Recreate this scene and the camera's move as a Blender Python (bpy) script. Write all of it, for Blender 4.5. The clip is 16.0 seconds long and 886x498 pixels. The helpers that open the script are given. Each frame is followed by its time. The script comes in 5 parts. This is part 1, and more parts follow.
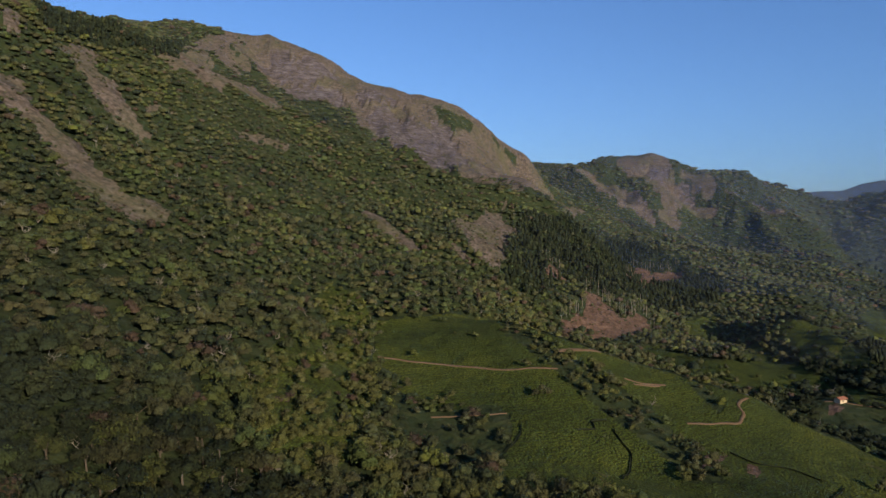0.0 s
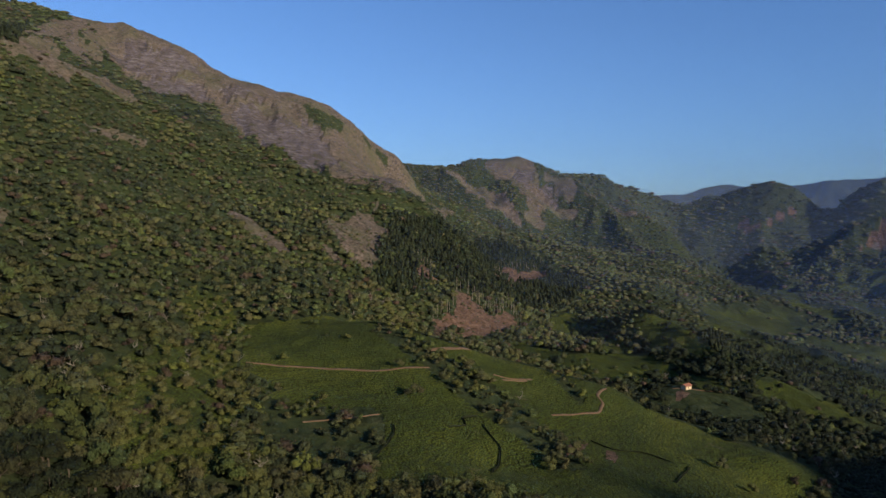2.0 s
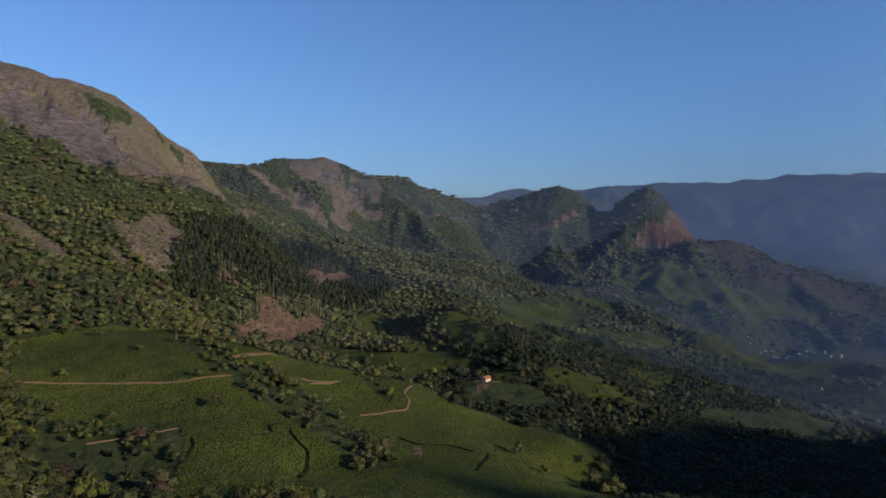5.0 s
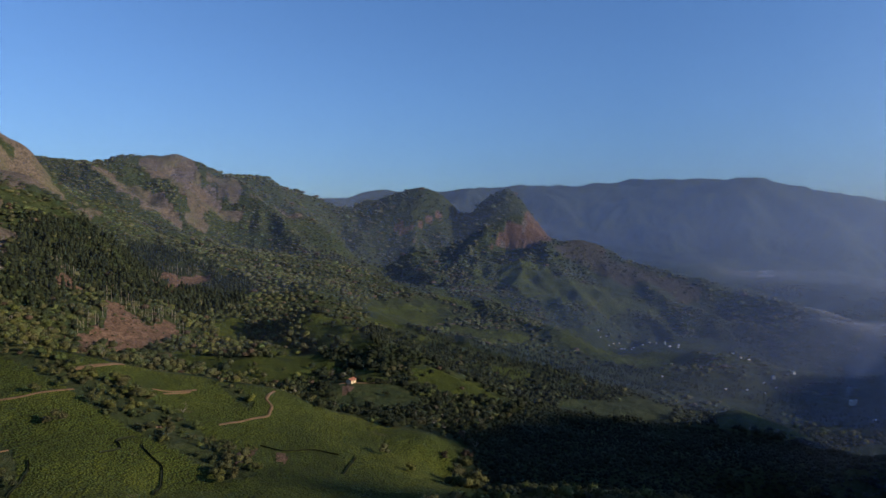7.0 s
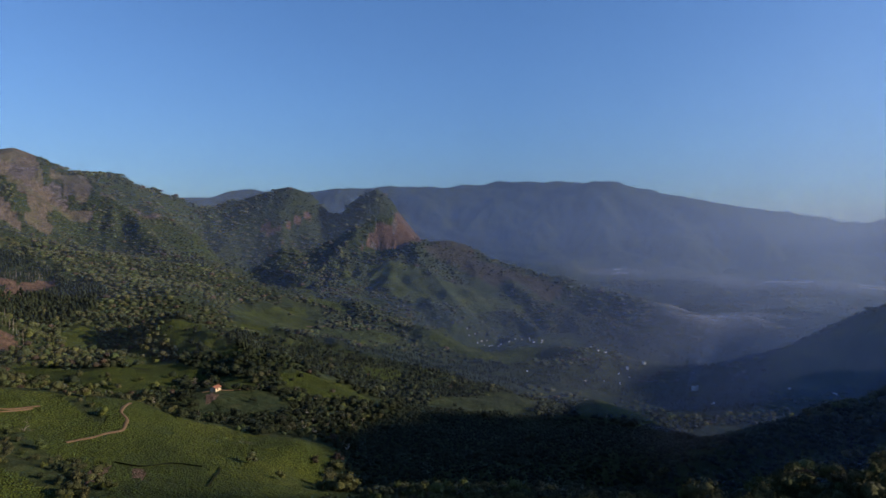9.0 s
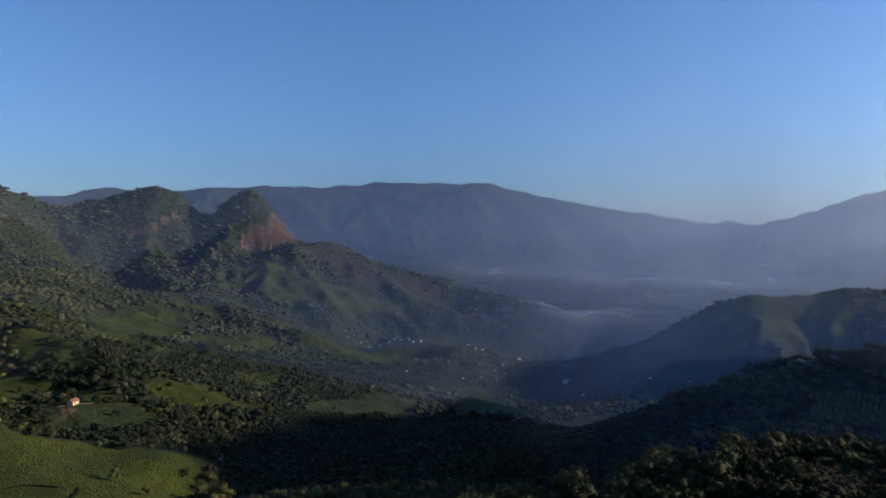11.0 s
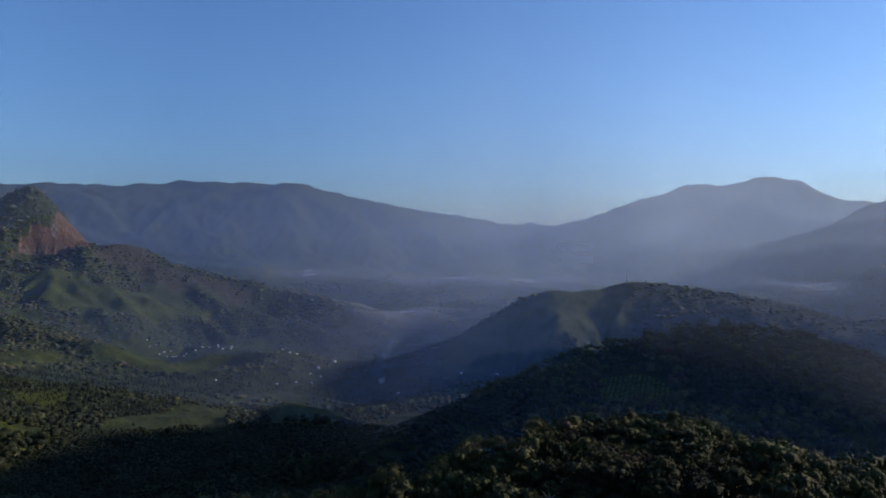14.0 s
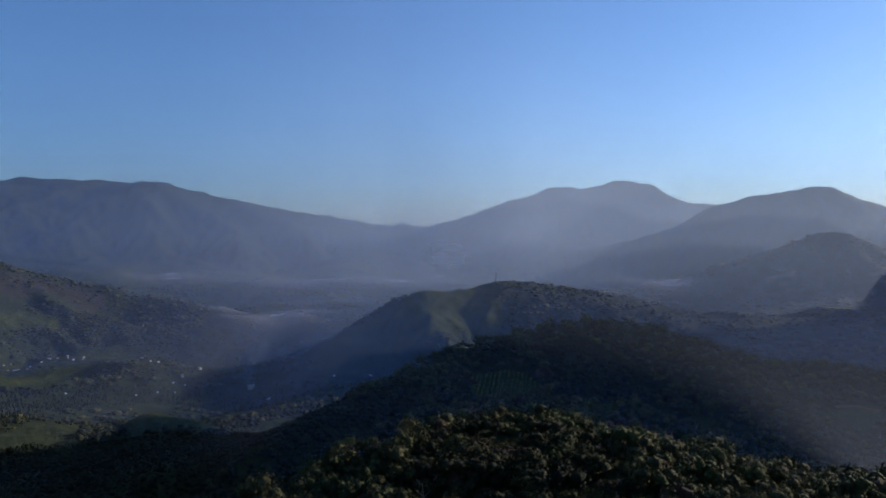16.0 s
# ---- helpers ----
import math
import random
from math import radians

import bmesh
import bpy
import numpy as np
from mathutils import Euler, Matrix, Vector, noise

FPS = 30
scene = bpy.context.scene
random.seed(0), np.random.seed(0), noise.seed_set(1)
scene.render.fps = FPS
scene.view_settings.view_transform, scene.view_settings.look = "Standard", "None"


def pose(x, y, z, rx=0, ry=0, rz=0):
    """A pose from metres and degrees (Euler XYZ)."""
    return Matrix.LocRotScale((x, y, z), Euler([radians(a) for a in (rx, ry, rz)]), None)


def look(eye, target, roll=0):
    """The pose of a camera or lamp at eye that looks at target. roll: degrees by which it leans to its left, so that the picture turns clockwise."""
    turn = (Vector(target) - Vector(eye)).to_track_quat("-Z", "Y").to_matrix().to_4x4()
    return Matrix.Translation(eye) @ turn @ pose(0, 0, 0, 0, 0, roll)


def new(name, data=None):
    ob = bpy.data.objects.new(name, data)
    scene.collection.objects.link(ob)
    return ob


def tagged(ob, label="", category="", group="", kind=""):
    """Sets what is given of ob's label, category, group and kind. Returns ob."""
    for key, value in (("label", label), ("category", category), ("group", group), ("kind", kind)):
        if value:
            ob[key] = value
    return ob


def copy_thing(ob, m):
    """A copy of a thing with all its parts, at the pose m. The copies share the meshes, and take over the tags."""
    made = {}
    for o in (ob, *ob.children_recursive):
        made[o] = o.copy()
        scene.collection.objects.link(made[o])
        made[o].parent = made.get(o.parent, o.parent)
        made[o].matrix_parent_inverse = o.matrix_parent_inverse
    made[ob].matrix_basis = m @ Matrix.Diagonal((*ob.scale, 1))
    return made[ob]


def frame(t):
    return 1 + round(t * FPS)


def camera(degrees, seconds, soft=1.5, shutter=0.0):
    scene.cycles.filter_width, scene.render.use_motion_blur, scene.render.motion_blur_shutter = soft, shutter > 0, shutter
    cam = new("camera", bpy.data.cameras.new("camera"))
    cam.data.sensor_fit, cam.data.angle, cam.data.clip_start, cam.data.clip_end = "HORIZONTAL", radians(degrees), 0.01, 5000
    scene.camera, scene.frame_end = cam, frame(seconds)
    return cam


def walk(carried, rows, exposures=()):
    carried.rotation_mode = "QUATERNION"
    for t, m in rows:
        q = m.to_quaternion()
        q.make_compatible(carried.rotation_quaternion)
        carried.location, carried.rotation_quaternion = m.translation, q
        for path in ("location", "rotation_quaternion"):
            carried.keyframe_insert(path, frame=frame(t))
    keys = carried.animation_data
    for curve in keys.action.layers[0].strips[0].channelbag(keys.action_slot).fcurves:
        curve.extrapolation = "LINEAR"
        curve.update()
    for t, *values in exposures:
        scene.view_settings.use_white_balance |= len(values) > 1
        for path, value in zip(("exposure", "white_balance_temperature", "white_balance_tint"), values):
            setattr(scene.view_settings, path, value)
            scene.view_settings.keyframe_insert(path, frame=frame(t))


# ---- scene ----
import collections

# The eye hangs still in the air and turns slowly to the right.
EYE_Z = 300.0
cam = camera(65.33, 16.0, soft=1.5)
TURN = [(0, 0), (0.5, 2.52), (1, 5.31), (1.5, 8.01), (2, 10.6), (2.5, 13.13), (3, 15.62), (3.5, 18.14), (4, 20.77), (4.5, 23.64), (7, 37.75), (7.5, 40.39), (8, 42.91), (8.5, 45.6), (9, 48.47), (11.5, 60.9), (12, 63.39), (12.5, 65.9), (13, 68.4), (13.5, 71.03), (14, 73.77), (14.5, 76.48), (15, 79.09), (15.5, 81.67), (16, 84.29)]
walk(cam, [(t, pose(0, 0, EYE_Z, 90 - 1.98, 0, -a) @ pose(0, 0, 0, 0, 0, -0.36)) for t, a in TURN],
     exposures=[(0.0, 0.31), (4.5, 0.24), (9.0, 0.36), (12.5, 0.36), (16.0, 0.25)])

# ---- light: a low morning sun, clear sky ----
SUN_AZ, SUN_EL = 145.0, 16.0
sun = new("sun", bpy.data.lights.new("sun", "SUN"))
sun.data.energy, sun.data.angle, sun.data.color = 4.8, radians(0.6), (1.0, 0.88, 0.69)
sun_way = Vector((math.sin(radians(SUN_AZ)) * math.cos(radians(SUN_EL)),
                  math.cos(radians(SUN_AZ)) * math.cos(radians(SUN_EL)), math.sin(radians(SUN_EL))))
sun.matrix_world = look(tuple(sun_way * 900 + Vector((0, 0, 300))), (0, 0, 300))
world = bpy.data.worlds.new("sky")
scene.world = world
world.use_nodes = True
sky = world.node_tree.nodes.new("ShaderNodeTexSky")
sky.sky_type, sky.sun_disc = "NISHITA", False
sky.sun_elevation, sky.sun_rotation = radians(SUN_EL), radians(SUN_AZ)
sky.altitude, sky.air_density, sky.dust_density, sky.ozone_density = 1500, 1.0, 0.8, 4.0
back = world.node_tree.nodes["Background"]
back.inputs["Strength"].default_value = 0.12
tone = world.node_tree.nodes.new("ShaderNodeMix")
tone.data_type, tone.blend_type = "RGBA", "MULTIPLY"
tone.inputs["Factor"].default_value, tone.inputs["B"].default_value = 1.0, (0.81, 0.95, 1.13, 1)
world.node_tree.links.new(sky.outputs[0], tone.inputs["A"])
world.node_tree.links.new(tone.outputs["Result"], back.inputs["Color"])

# ---- materials ----
def mat(name, rough=0.9):
    m = bpy.data.materials.new(name)
    m.use_nodes = True
    b = m.node_tree.nodes["Principled BSDF"]
    b.inputs["Roughness"].default_value = rough
    b.inputs["Specular IOR Level"].default_value = 0.15
    return m, m.node_tree, b


def node(nt, kind, **values):
    n = nt.nodes.new(kind)
    for k, v in values.items():
        n.inputs[k.replace("_", " ")].default_value = v
    return n


def ramp(nt, fac, stops):
    r = nt.nodes.new("ShaderNodeValToRGB")
    while len(r.color_ramp.elements) < len(stops):
        r.color_ramp.elements.new(0.5)
    for e, (p, c) in zip(r.color_ramp.elements, stops):
        e.position, e.color = p, (*c, 1)
    nt.links.new(fac, r.inputs[0])
    return r.outputs[0]


def blend(nt, fac, a, b, kind="MIX"):
    m = nt.nodes.new("ShaderNodeMix")
    m.data_type, m.blend_type = "RGBA", kind
    for sock, v in ((m.inputs["Factor"], fac), (m.inputs["A"], a), (m.inputs["B"], b)):
        if isinstance(v, bpy.types.NodeSocket):
            nt.links.new(v, sock)
        elif isinstance(v, tuple):
            sock.default_value = (*v, 1)
        else:
            sock.default_value = v
    return m.outputs["Result"]


def maths(nt, op, a, b=0.5, c=0.0):
    m = nt.nodes.new("ShaderNodeMath")
    m.operation = op
    for sock, v in zip(m.inputs, (a, b, c)):
        if isinstance(v, bpy.types.NodeSocket):
            nt.links.new(v, sock)
        else:
            sock.default_value = v
    return m.outputs[0]


def grain(nt, where, scale, detail=4.0, rough=0.6, distortion=0.0):
    n = node(nt, "ShaderNodeTexNoise", Scale=scale, Detail=detail, Roughness=rough, Distortion=distortion)
    nt.links.new(where, n.inputs["Vector"])
    return n.outputs["Fac"]


def bump(nt, b, height, strength, distance):
    n = node(nt, "ShaderNodeBump", Strength=strength, Distance=distance)
    nt.links.new(height, n.inputs["Height"])
    nt.links.new(n.outputs[0], b.inputs["Normal"])


def plain(name, colour, rough=0.85, scale=1.0, spread=0.3, relief=0.0, metal=0.0):
    """A surface of one paint with two scales of wear."""
    m, nt, b = mat(name, rough)
    where = nt.nodes.new("ShaderNodeTexCoord").outputs["Object"]
    fine, broad = grain(nt, where, 6.0 * scale), grain(nt, where, 0.7 * scale, 3)
    mixed = maths(nt, "ADD", maths(nt, "MULTIPLY", fine, 0.5), maths(nt, "MULTIPLY", broad, 0.5))
    lo, hi = tuple(c * (1 - spread) for c in colour), tuple(min(c * (1 + spread), 0.9) for c in colour)
    nt.links.new(ramp(nt, mixed, [(0.3, lo), (0.7, hi)]), b.inputs["Base Color"])
    b.inputs["Metallic"].default_value = metal
    if relief:
        bump(nt, b, fine, 0.6, relief)
    return m


# ---- landform: crests, spurs, hollows and valley floors, in metres ----
LANDFORM = {}


def landform(name, line):
    LANDFORM[name] = line


landform("mountain_west_flank", [(-82, 126, 244), (-103, 159, 255), (-146, 227, 276), (-215, 337, 322), (-300, 473, 403), (-368, 583, 484)])
landform("mountain_west_spur", [(-67, 151, 234), (-86, 194, 246), (-121, 275, 261), (-176, 403, 295), (-247, 569, 364), (-301, 698, 448), (-354, 773, 511)])
landform("mountain_wooded_cap", [(-532, 1131, 625), (-472, 1211, 646), (-426, 1249, 647), (-393, 1271, 639)])
landform("mountain_middle_spur", [(-46, 179, 223), (-59, 233, 237), (-84, 335, 253), (-125, 505, 294), (-180, 728, 365), (-234, 952, 464), (-276, 1127, 559)])
landform("rock_peak_crest", [(-344, 1243, 641), (-308, 1263, 646), (-250, 1276, 626), (-208, 1273, 603), (-165, 1269, 562), (-85, 1267, 545), (18, 1250, 529), (67, 1228, 492), (89, 1217, 460), (150, 1231, 414)])
landform("mountain_east_spur", [(-23, 204, 213), (-29, 260, 219), (-38, 343, 226), (-46, 417, 237), (-62, 567, 271), (-82, 756, 325), (-102, 945, 409), (-129, 1113, 483)])
landform("forest_edge_spur", [(8, 225, 206), (10, 280, 208), (13, 350, 221), (16, 430, 238), (7, 530, 252), (28, 729, 295), (37, 979, 375), (43, 1129, 451)])
landform("rock_nose", [(128, 1072, 359), (200, 1000, 315), (203, 897, 276)])
landform("red_clearing_slope", [(146, 644, 195), (155, 688, 212), (170, 751, 235)])
landform("tea_shoulder", [(41, 438, 239), (70, 434, 231), (98, 434, 221), (136, 418, 211), (155, 406, 206), (176, 392, 202), (190, 375, 192)])
landform("tea_field_foot", [(43, 241, 206), (53, 300, 210), (60, 355, 223)])
landform("tea_lower_spur", [(76, 254, 201), (94, 311, 204), (111, 369, 208)])
landform("tea_end", [(79, 279, 196), (106, 328, 199), (176, 403, 198), (201, 391, 186), (198, 330, 183), (229, 309, 181), (188, 283, 182)])
landform("stream_gully", [(71, 556, 221), (97, 551, 203), (136, 543, 191), (173, 533, 180), (197, 503, 178)])
landform("plantation_slope", [(201, 670, 185), (253, 843, 220), (330, 1102, 262), (451, 1357, 293), (524, 1405, 287)])
landform("brown_peak_face", [(480, 1484, 356), (473, 1581, 424)])
landform("brown_peak_crest", [(211, 1626, 458), (305, 1652, 460), (400, 1652, 466), (476, 1632, 469), (553, 1629, 455), (626, 1645, 429), (710, 1654, 418), (787, 1674, 398), (865, 1692, 376)])
landform("wooded_spur", [(238, 562, 181), (312, 737, 195), (436, 1032, 223), (602, 1374, 278)])
landform("knoll_spur", [(336, 704, 215), (351, 674, 214), (350, 606, 199), (352, 546, 183), (351, 499, 172)])
landform("knoll_hollow", [(300, 698, 182), (297, 623, 174), (297, 544, 170)])
landform("hut_shelf", [(242, 471, 176), (272, 467, 178), (311, 466, 171)])
landform("valley_woods_west", [(273, 623, 186), (367, 711, 191), (459, 888, 214), (649, 1184, 250), (781, 1397, 294)])
landform("twin_saddle", [(822, 1713, 385), (898, 1731, 369), (979, 1686, 360)])
landform("west_dome_crest", [(1023, 1637, 372), (1070, 1594, 390), (1116, 1538, 398), (1171, 1496, 374), (1220, 1495, 336)])
landform("east_dome_crest", [(1221, 1416, 365), (1240, 1387, 391), (1258, 1356, 414), (1286, 1330, 393), (1302, 1300, 332), (1320, 1267, 285), (1395, 1169, 253), (1480, 1059, 210), (1563, 953, 176), (1637, 862, 145), (1713, 775, 110)])
landform("dome_gully", [(1203, 1457, 291), (1143, 1378, 274), (1001, 1248, 217), (823, 1070, 172)])
landform("dome_west_gully", [(899, 1594, 297), (856, 1492, 240), (826, 1371, 185), (780, 1258, 149)])
landform("dome_west_spur", [(1009, 1574, 350), (984, 1459, 265), (938, 1345, 208), (865, 1164, 163)])
landform("dome_east_spur", [(1120, 1306, 250), (1022, 1179, 192), (959, 1074, 165)])
landform("dark_hill_foot", [(1865, -362, 99), (1815, -562, 119), (1704, -720, 118), (1607, -810, 116)])
landform("dome_face", [(1003, 1446, 268), (875, 1219, 199), (589, 881, 159), (412, 662, 157)])
landform("dome_face_east", [(1191, 1269, 253), (1095, 1112, 200), (855, 912, 153), (597, 752, 147), (470, 572, 145)])
landform("dome_skirt", [(1297, 1004, 164), (1103, 910, 123), (852, 773, 110), (642, 631, 113)])
landform("ridge_tail_skirt", [(1409, 858, 114), (1429, 764, 96), (1269, 837, 79)])
landform("village_meadow", [(1078, 861, 71), (1118, 774, 72), (976, 732, 69), (1103, 629, 77), (1039, 493, 76), (876, 542, 74)])
landform("lower_woods", [(366, 424, 146), (489, 473, 126), (625, 499, 106)])
landform("shaded_basin", [(224, 282, 164), (294, 314, 156), (402, 390, 141), (490, 379, 128), (328, 262, 152), (277, 197, 168)])
landform("bright_hillock", [(524, 332, 124), (590, 338, 131), (614, 315, 122), (619, 281, 113), (607, 234, 110)])
landform("valley_floor", [(985, 466, 61), (999, 384, 57), (1111, 397, 56), (1173, 627, 59), (1367, 618, 64), (1502, 898, 71)])
landform("shaded_slope", [(237, 229, 173), (311, 201, 160), (370, 198, 157), (412, 155, 170), (257, 112, 184)])
landform("woody_hill_crest", [(296, 147, 178), (340, 132, 191), (387, 100, 198), (436, 56, 212), (460, 21, 220), (479, -28, 229), (485, -67, 230), (482, -112, 223), (468, -145, 213), (457, -177, 204), (445, -228, 187)])
landform("woody_hill_face", [(345, 59, 204), (375, 8, 206), (409, -31, 215), (376, -58, 210), (386, -105, 205), (364, -141, 197), (341, -168, 188)])
landform("near_spur_crest", [(230, 67, 215), (251, 43, 220), (262, 12, 224), (261, -20, 223), (253, -49, 219), (241, -75, 217), (225, -96, 214)])
landform("near_spur_foot", [(185, 45, 219), (184, 16, 220), (184, -14, 221), (185, -43, 222), (193, -82, 220)])
landform("hidden_hollow", [(305, 53, 203), (315, 2, 209), (316, -49, 197), (301, -94, 193)])
landform("east_terrace", [(581, -268, 177), (500, -253, 171), (648, -265, 173)])
landform("middle_hill_crest", [(1009, 386, 83), (1076, 312, 125), (1152, 255, 148), (1212, 207, 167), (1254, 120, 180), (1300, 28, 201), (1329, -58, 195), (1391, -160, 179)])
landform("middle_hill_face", [(989, 288, 98), (1054, 234, 121), (1008, 156, 122), (1056, 92, 140), (978, 61, 120)])
landform("middle_hill_spur", [(1109, 209, 150), (1124, 164, 162), (1062, 130, 154), (1020, 107, 139)])
landform("middle_hill_hollow", [(1147, 106, 157), (1077, 82, 135), (1048, 71, 121)])
landform("middle_hill_west_spur", [(1442, 384, 77), (1133, 267, 139), (1090, 229, 134), (1034, 204, 119)])
landform("middle_hill_west_hollow", [(1057, 199, 113), (1025, 185, 97), (984, 152, 102)])
landform("east_lowland", [(1446, -109, 133), (1473, -286, 125), (1385, -429, 120), (1105, -468, 131), (893, -451, 150)])
landform("low_green_hill", [(1689, -195, 133), (1664, -349, 116), (1598, -409, 111)])
landform("dark_hill_crest", [(2226, -327, 107), (2199, -478, 139), (2150, -665, 191), (2110, -780, 240), (2090, -835, 267), (2056, -913, 278), (2028, -975, 254), (2005, -1020, 228)])
landform("mist_basin", [(1960, 754, 119), (2132, 544, 104), (2281, 293, 100), (2500, 13, 92), (2682, -309, 78)])
landform("far_knolls", [(2842, 961, 124), (3007, 754, 164), (3064, 470, 169), (2983, 321, 139)])
landform("far_range_foot", [(2283, 1789, 140), (2296, 1421, 124), (2261, 1066, 113)])
landform("east_range_crest", [(3938, 701, 317), (3935, 340, 341), (3896, 177, 403), (3899, -76, 476), (3889, -293, 511), (3861, -550, 528), (3837, -697, 500), (3812, -826, 434), (3798, -1086, 416)])
landform("east_range_foot", [(3188, 277, 192), (2948, -104, 127), (2866, -443, 109)])
landform("south_range_crest", [(3240, -627, 260), (3197, -816, 340), (3153, -973, 405), (3115, -1090, 434), (3033, -1300, 433), (3046, -1395, 381), (3031, -1540, 351)])
landform("north_range_crest", [(2586, 3372, 516), (2834, 3234, 530), (3094, 2986, 526), (3389, 2647, 537), (3622, 2317, 518), (3781, 2049, 535), (3951, 1820, 480), (4108, 1576, 437), (4270, 1253, 360), (4412, 888, 329), (4468, 532, 312)])
landform("north_range_face", [(2846, 2519, 303), (3034, 2118, 271), (3178, 1692, 210), (3267, 1255, 181), (3589, 900, 203)])
landform("pale_far_hill", [(2279, 3996, 478), (2433, 3963, 536), (2560, 3882, 558), (2715, 3775, 516)])
landform("north_range_west", [(2623, 3407, 523), (2733, 3320, 536), (2840, 3229, 542)])
landform("behind_domes", [(1670, 2492, 249), (2147, 1949, 200), (2441, 1372, 122), (2382, 1042, 103)])
landform("behind_brown_peak", [(400, 2265, 258), (933, 2211, 256), (-149, 2195, 477), (-730, 1862, 605)])
landform("mountain_wooded_cap_lee", [(-638, 1357, 565), (-511, 1499, 587)])
landform("rock_peak_lee", [(-385, 1392, 551), (-280, 1429, 536), (-185, 1421, 472), (20, 1400, 439), (100, 1363, 370)])
landform("rock_nose_lee", [(143, 1201, 314), (224, 1120, 270), (227, 1005, 231)])
landform("tea_shoulder_lee", [(46, 491, 217), (110, 486, 199), (174, 455, 184), (213, 420, 170)])
landform("brown_peak_lee", [(243, 1870, 318), (460, 1900, 326), (636, 1873, 315), (816, 1902, 278), (995, 1946, 236)])
landform("west_dome_lee", [(1115, 1784, 252), (1216, 1676, 278), (1330, 1630, 216)])
landform("east_dome_lee", [(1331, 1543, 255), (1371, 1478, 304), (1419, 1417, 222), (1521, 1274, 143), (1704, 1039, 66), (1867, 845, 0)])
landform("bright_hillock_lee", [(587, 372, 94), (688, 353, 92), (680, 262, 80)])
landform("woody_hill_lee", [(361, 179, 138), (472, 122, 158), (561, 26, 180), (592, -82, 190), (571, -177, 173), (543, -278, 147)])
landform("middle_hill_lee", [(1181, 452, 13), (1348, 298, 78), (1467, 140, 110), (1555, -68, 125)])
landform("low_green_hill_lee", [(1892, -218, 103), (1864, -391, 86), (1790, -458, 81)])
landform("dark_hill_lee", [(2560, -376, -3), (2472, -765, 81), (2404, -960, 157), (2332, -1121, 144)])
landform("far_knolls_lee", [(3126, 1057, 64), (3308, 829, 104), (3370, 517, 109), (3281, 353, 79)])
landform("east_range_lee", [(4411, 785, 117), (4364, 198, 203), (4356, -328, 311), (4297, -781, 300), (4254, -1216, 216)])
landform("south_range_lee", [(3629, -702, 60), (3531, -1090, 205), (3397, -1456, 233), (3395, -1725, 151)])
landform("ground_below", [(0, 60, 215), (60, 20, 205), (-60, 30, 235), (0, -80, 240), (100, -60, 225)])
landform("mountain_behind_west", [(-250, 80, 330), (-350, -100, 380), (-520, 250, 430), (-700, 0, 480), (-800, 500, 560), (-900, 1100, 640)])
# ridge added out of view, its profile set to cast the basin's shade
landform("shading_ridge", [(846, -1195, 533), (986, -1195, 548), (1062, -1195, 545), (1084, -1195, 580), (1106, -1195, 682), (1136, -1195, 684), (1160, -1195, 700), (1184, -1195, 708), (1202, -1195, 694), (1217, -1195, 600), (1232, -1195, 570), (1247, -1195, 630), (1262, -1195, 700), (1290, -1195, 706), (1346, -1195, 715), (1416, -1195, 716), (1486, -1195, 712), (1546, -1195, 704), (1600, -1195, 700), (1645, -1195, 690), (1690, -1195, 540), (1735, -1195, 360), (1800, -1195, 230), (1900, -1195, 200), (1800, -1000, 180)])
landform("shading_ridge_foot", [(330, -330, 215), (220, -300, 225), (120, -280, 235), (700, -400, 180), (1000, -560, 155), (1310, -730, 145), (1480, -830, 145), (1650, -920, 145), (1830, -1020, 150), (2000, -1120, 150), (700, -700, 260), (1000, -880, 330), (1250, -1000, 330), (1450, -1050, 300), (450, -700, 270), (200, -700, 330), (-150, -400, 300)])
landform("east_flats", [(1250, -540, 118), (1350, -590, 116), (1500, -640, 116), (1650, -700, 118), (1150, -470, 116)])
# bed sunk so that the ridge's shade covers the hollow
landform("hollow_bed", [(265, 97, 172), (298, 112, 166), (322, 100, 172), (300, 150, 160), (285, 200, 152), (262, 255, 150)])
landform("south_lee", [(1200, -1550, 350), (700, -1500, 330)])
landform("land_south", [(300, -1300, 300), (-900, -1300, 420), (1500, -1600, 300), (0, -2800, 400), (-2000, -2000, 500), (2500, -3000, 500), (-2500, 0, 650), (-2200, 2200, 600), (-1200, 3600, 550), (400, 4700, 480)])
landform("land_rim", [(-4800, 0, 600), (-3400, -3400, 550), (0, -4800, 500), (3400, -3400, 560), (-3400, 3400, 600), (-200, 4850, 450)])

def lattice(ix, iy, seed):
    h = (ix.astype(np.int64) * 374761393 + iy.astype(np.int64) * 668265263 + seed * 974634541) & 0x7FFFFFFF
    h = ((h ^ (h >> 13)) * 1274126177) & 0x7FFFFFFF
    return ((h ^ (h >> 16)) & 0xFFFF) / 65535.0 * 2 - 1


def value_noise(x, y, seed):
    ix, iy = np.floor(x), np.floor(y)
    fx, fy = x - ix, y - iy
    fx, fy = fx * fx * fx * (fx * (fx * 6 - 15) + 10), fy * fy * fy * (fy * (fy * 6 - 15) + 10)
    a, b = lattice(ix, iy, seed), lattice(ix + 1, iy, seed)
    c, d = lattice(ix, iy + 1, seed), lattice(ix + 1, iy + 1, seed)
    return (a + (b - a) * fx) * (1 - fy) + (c + (d - c) * fx) * fy


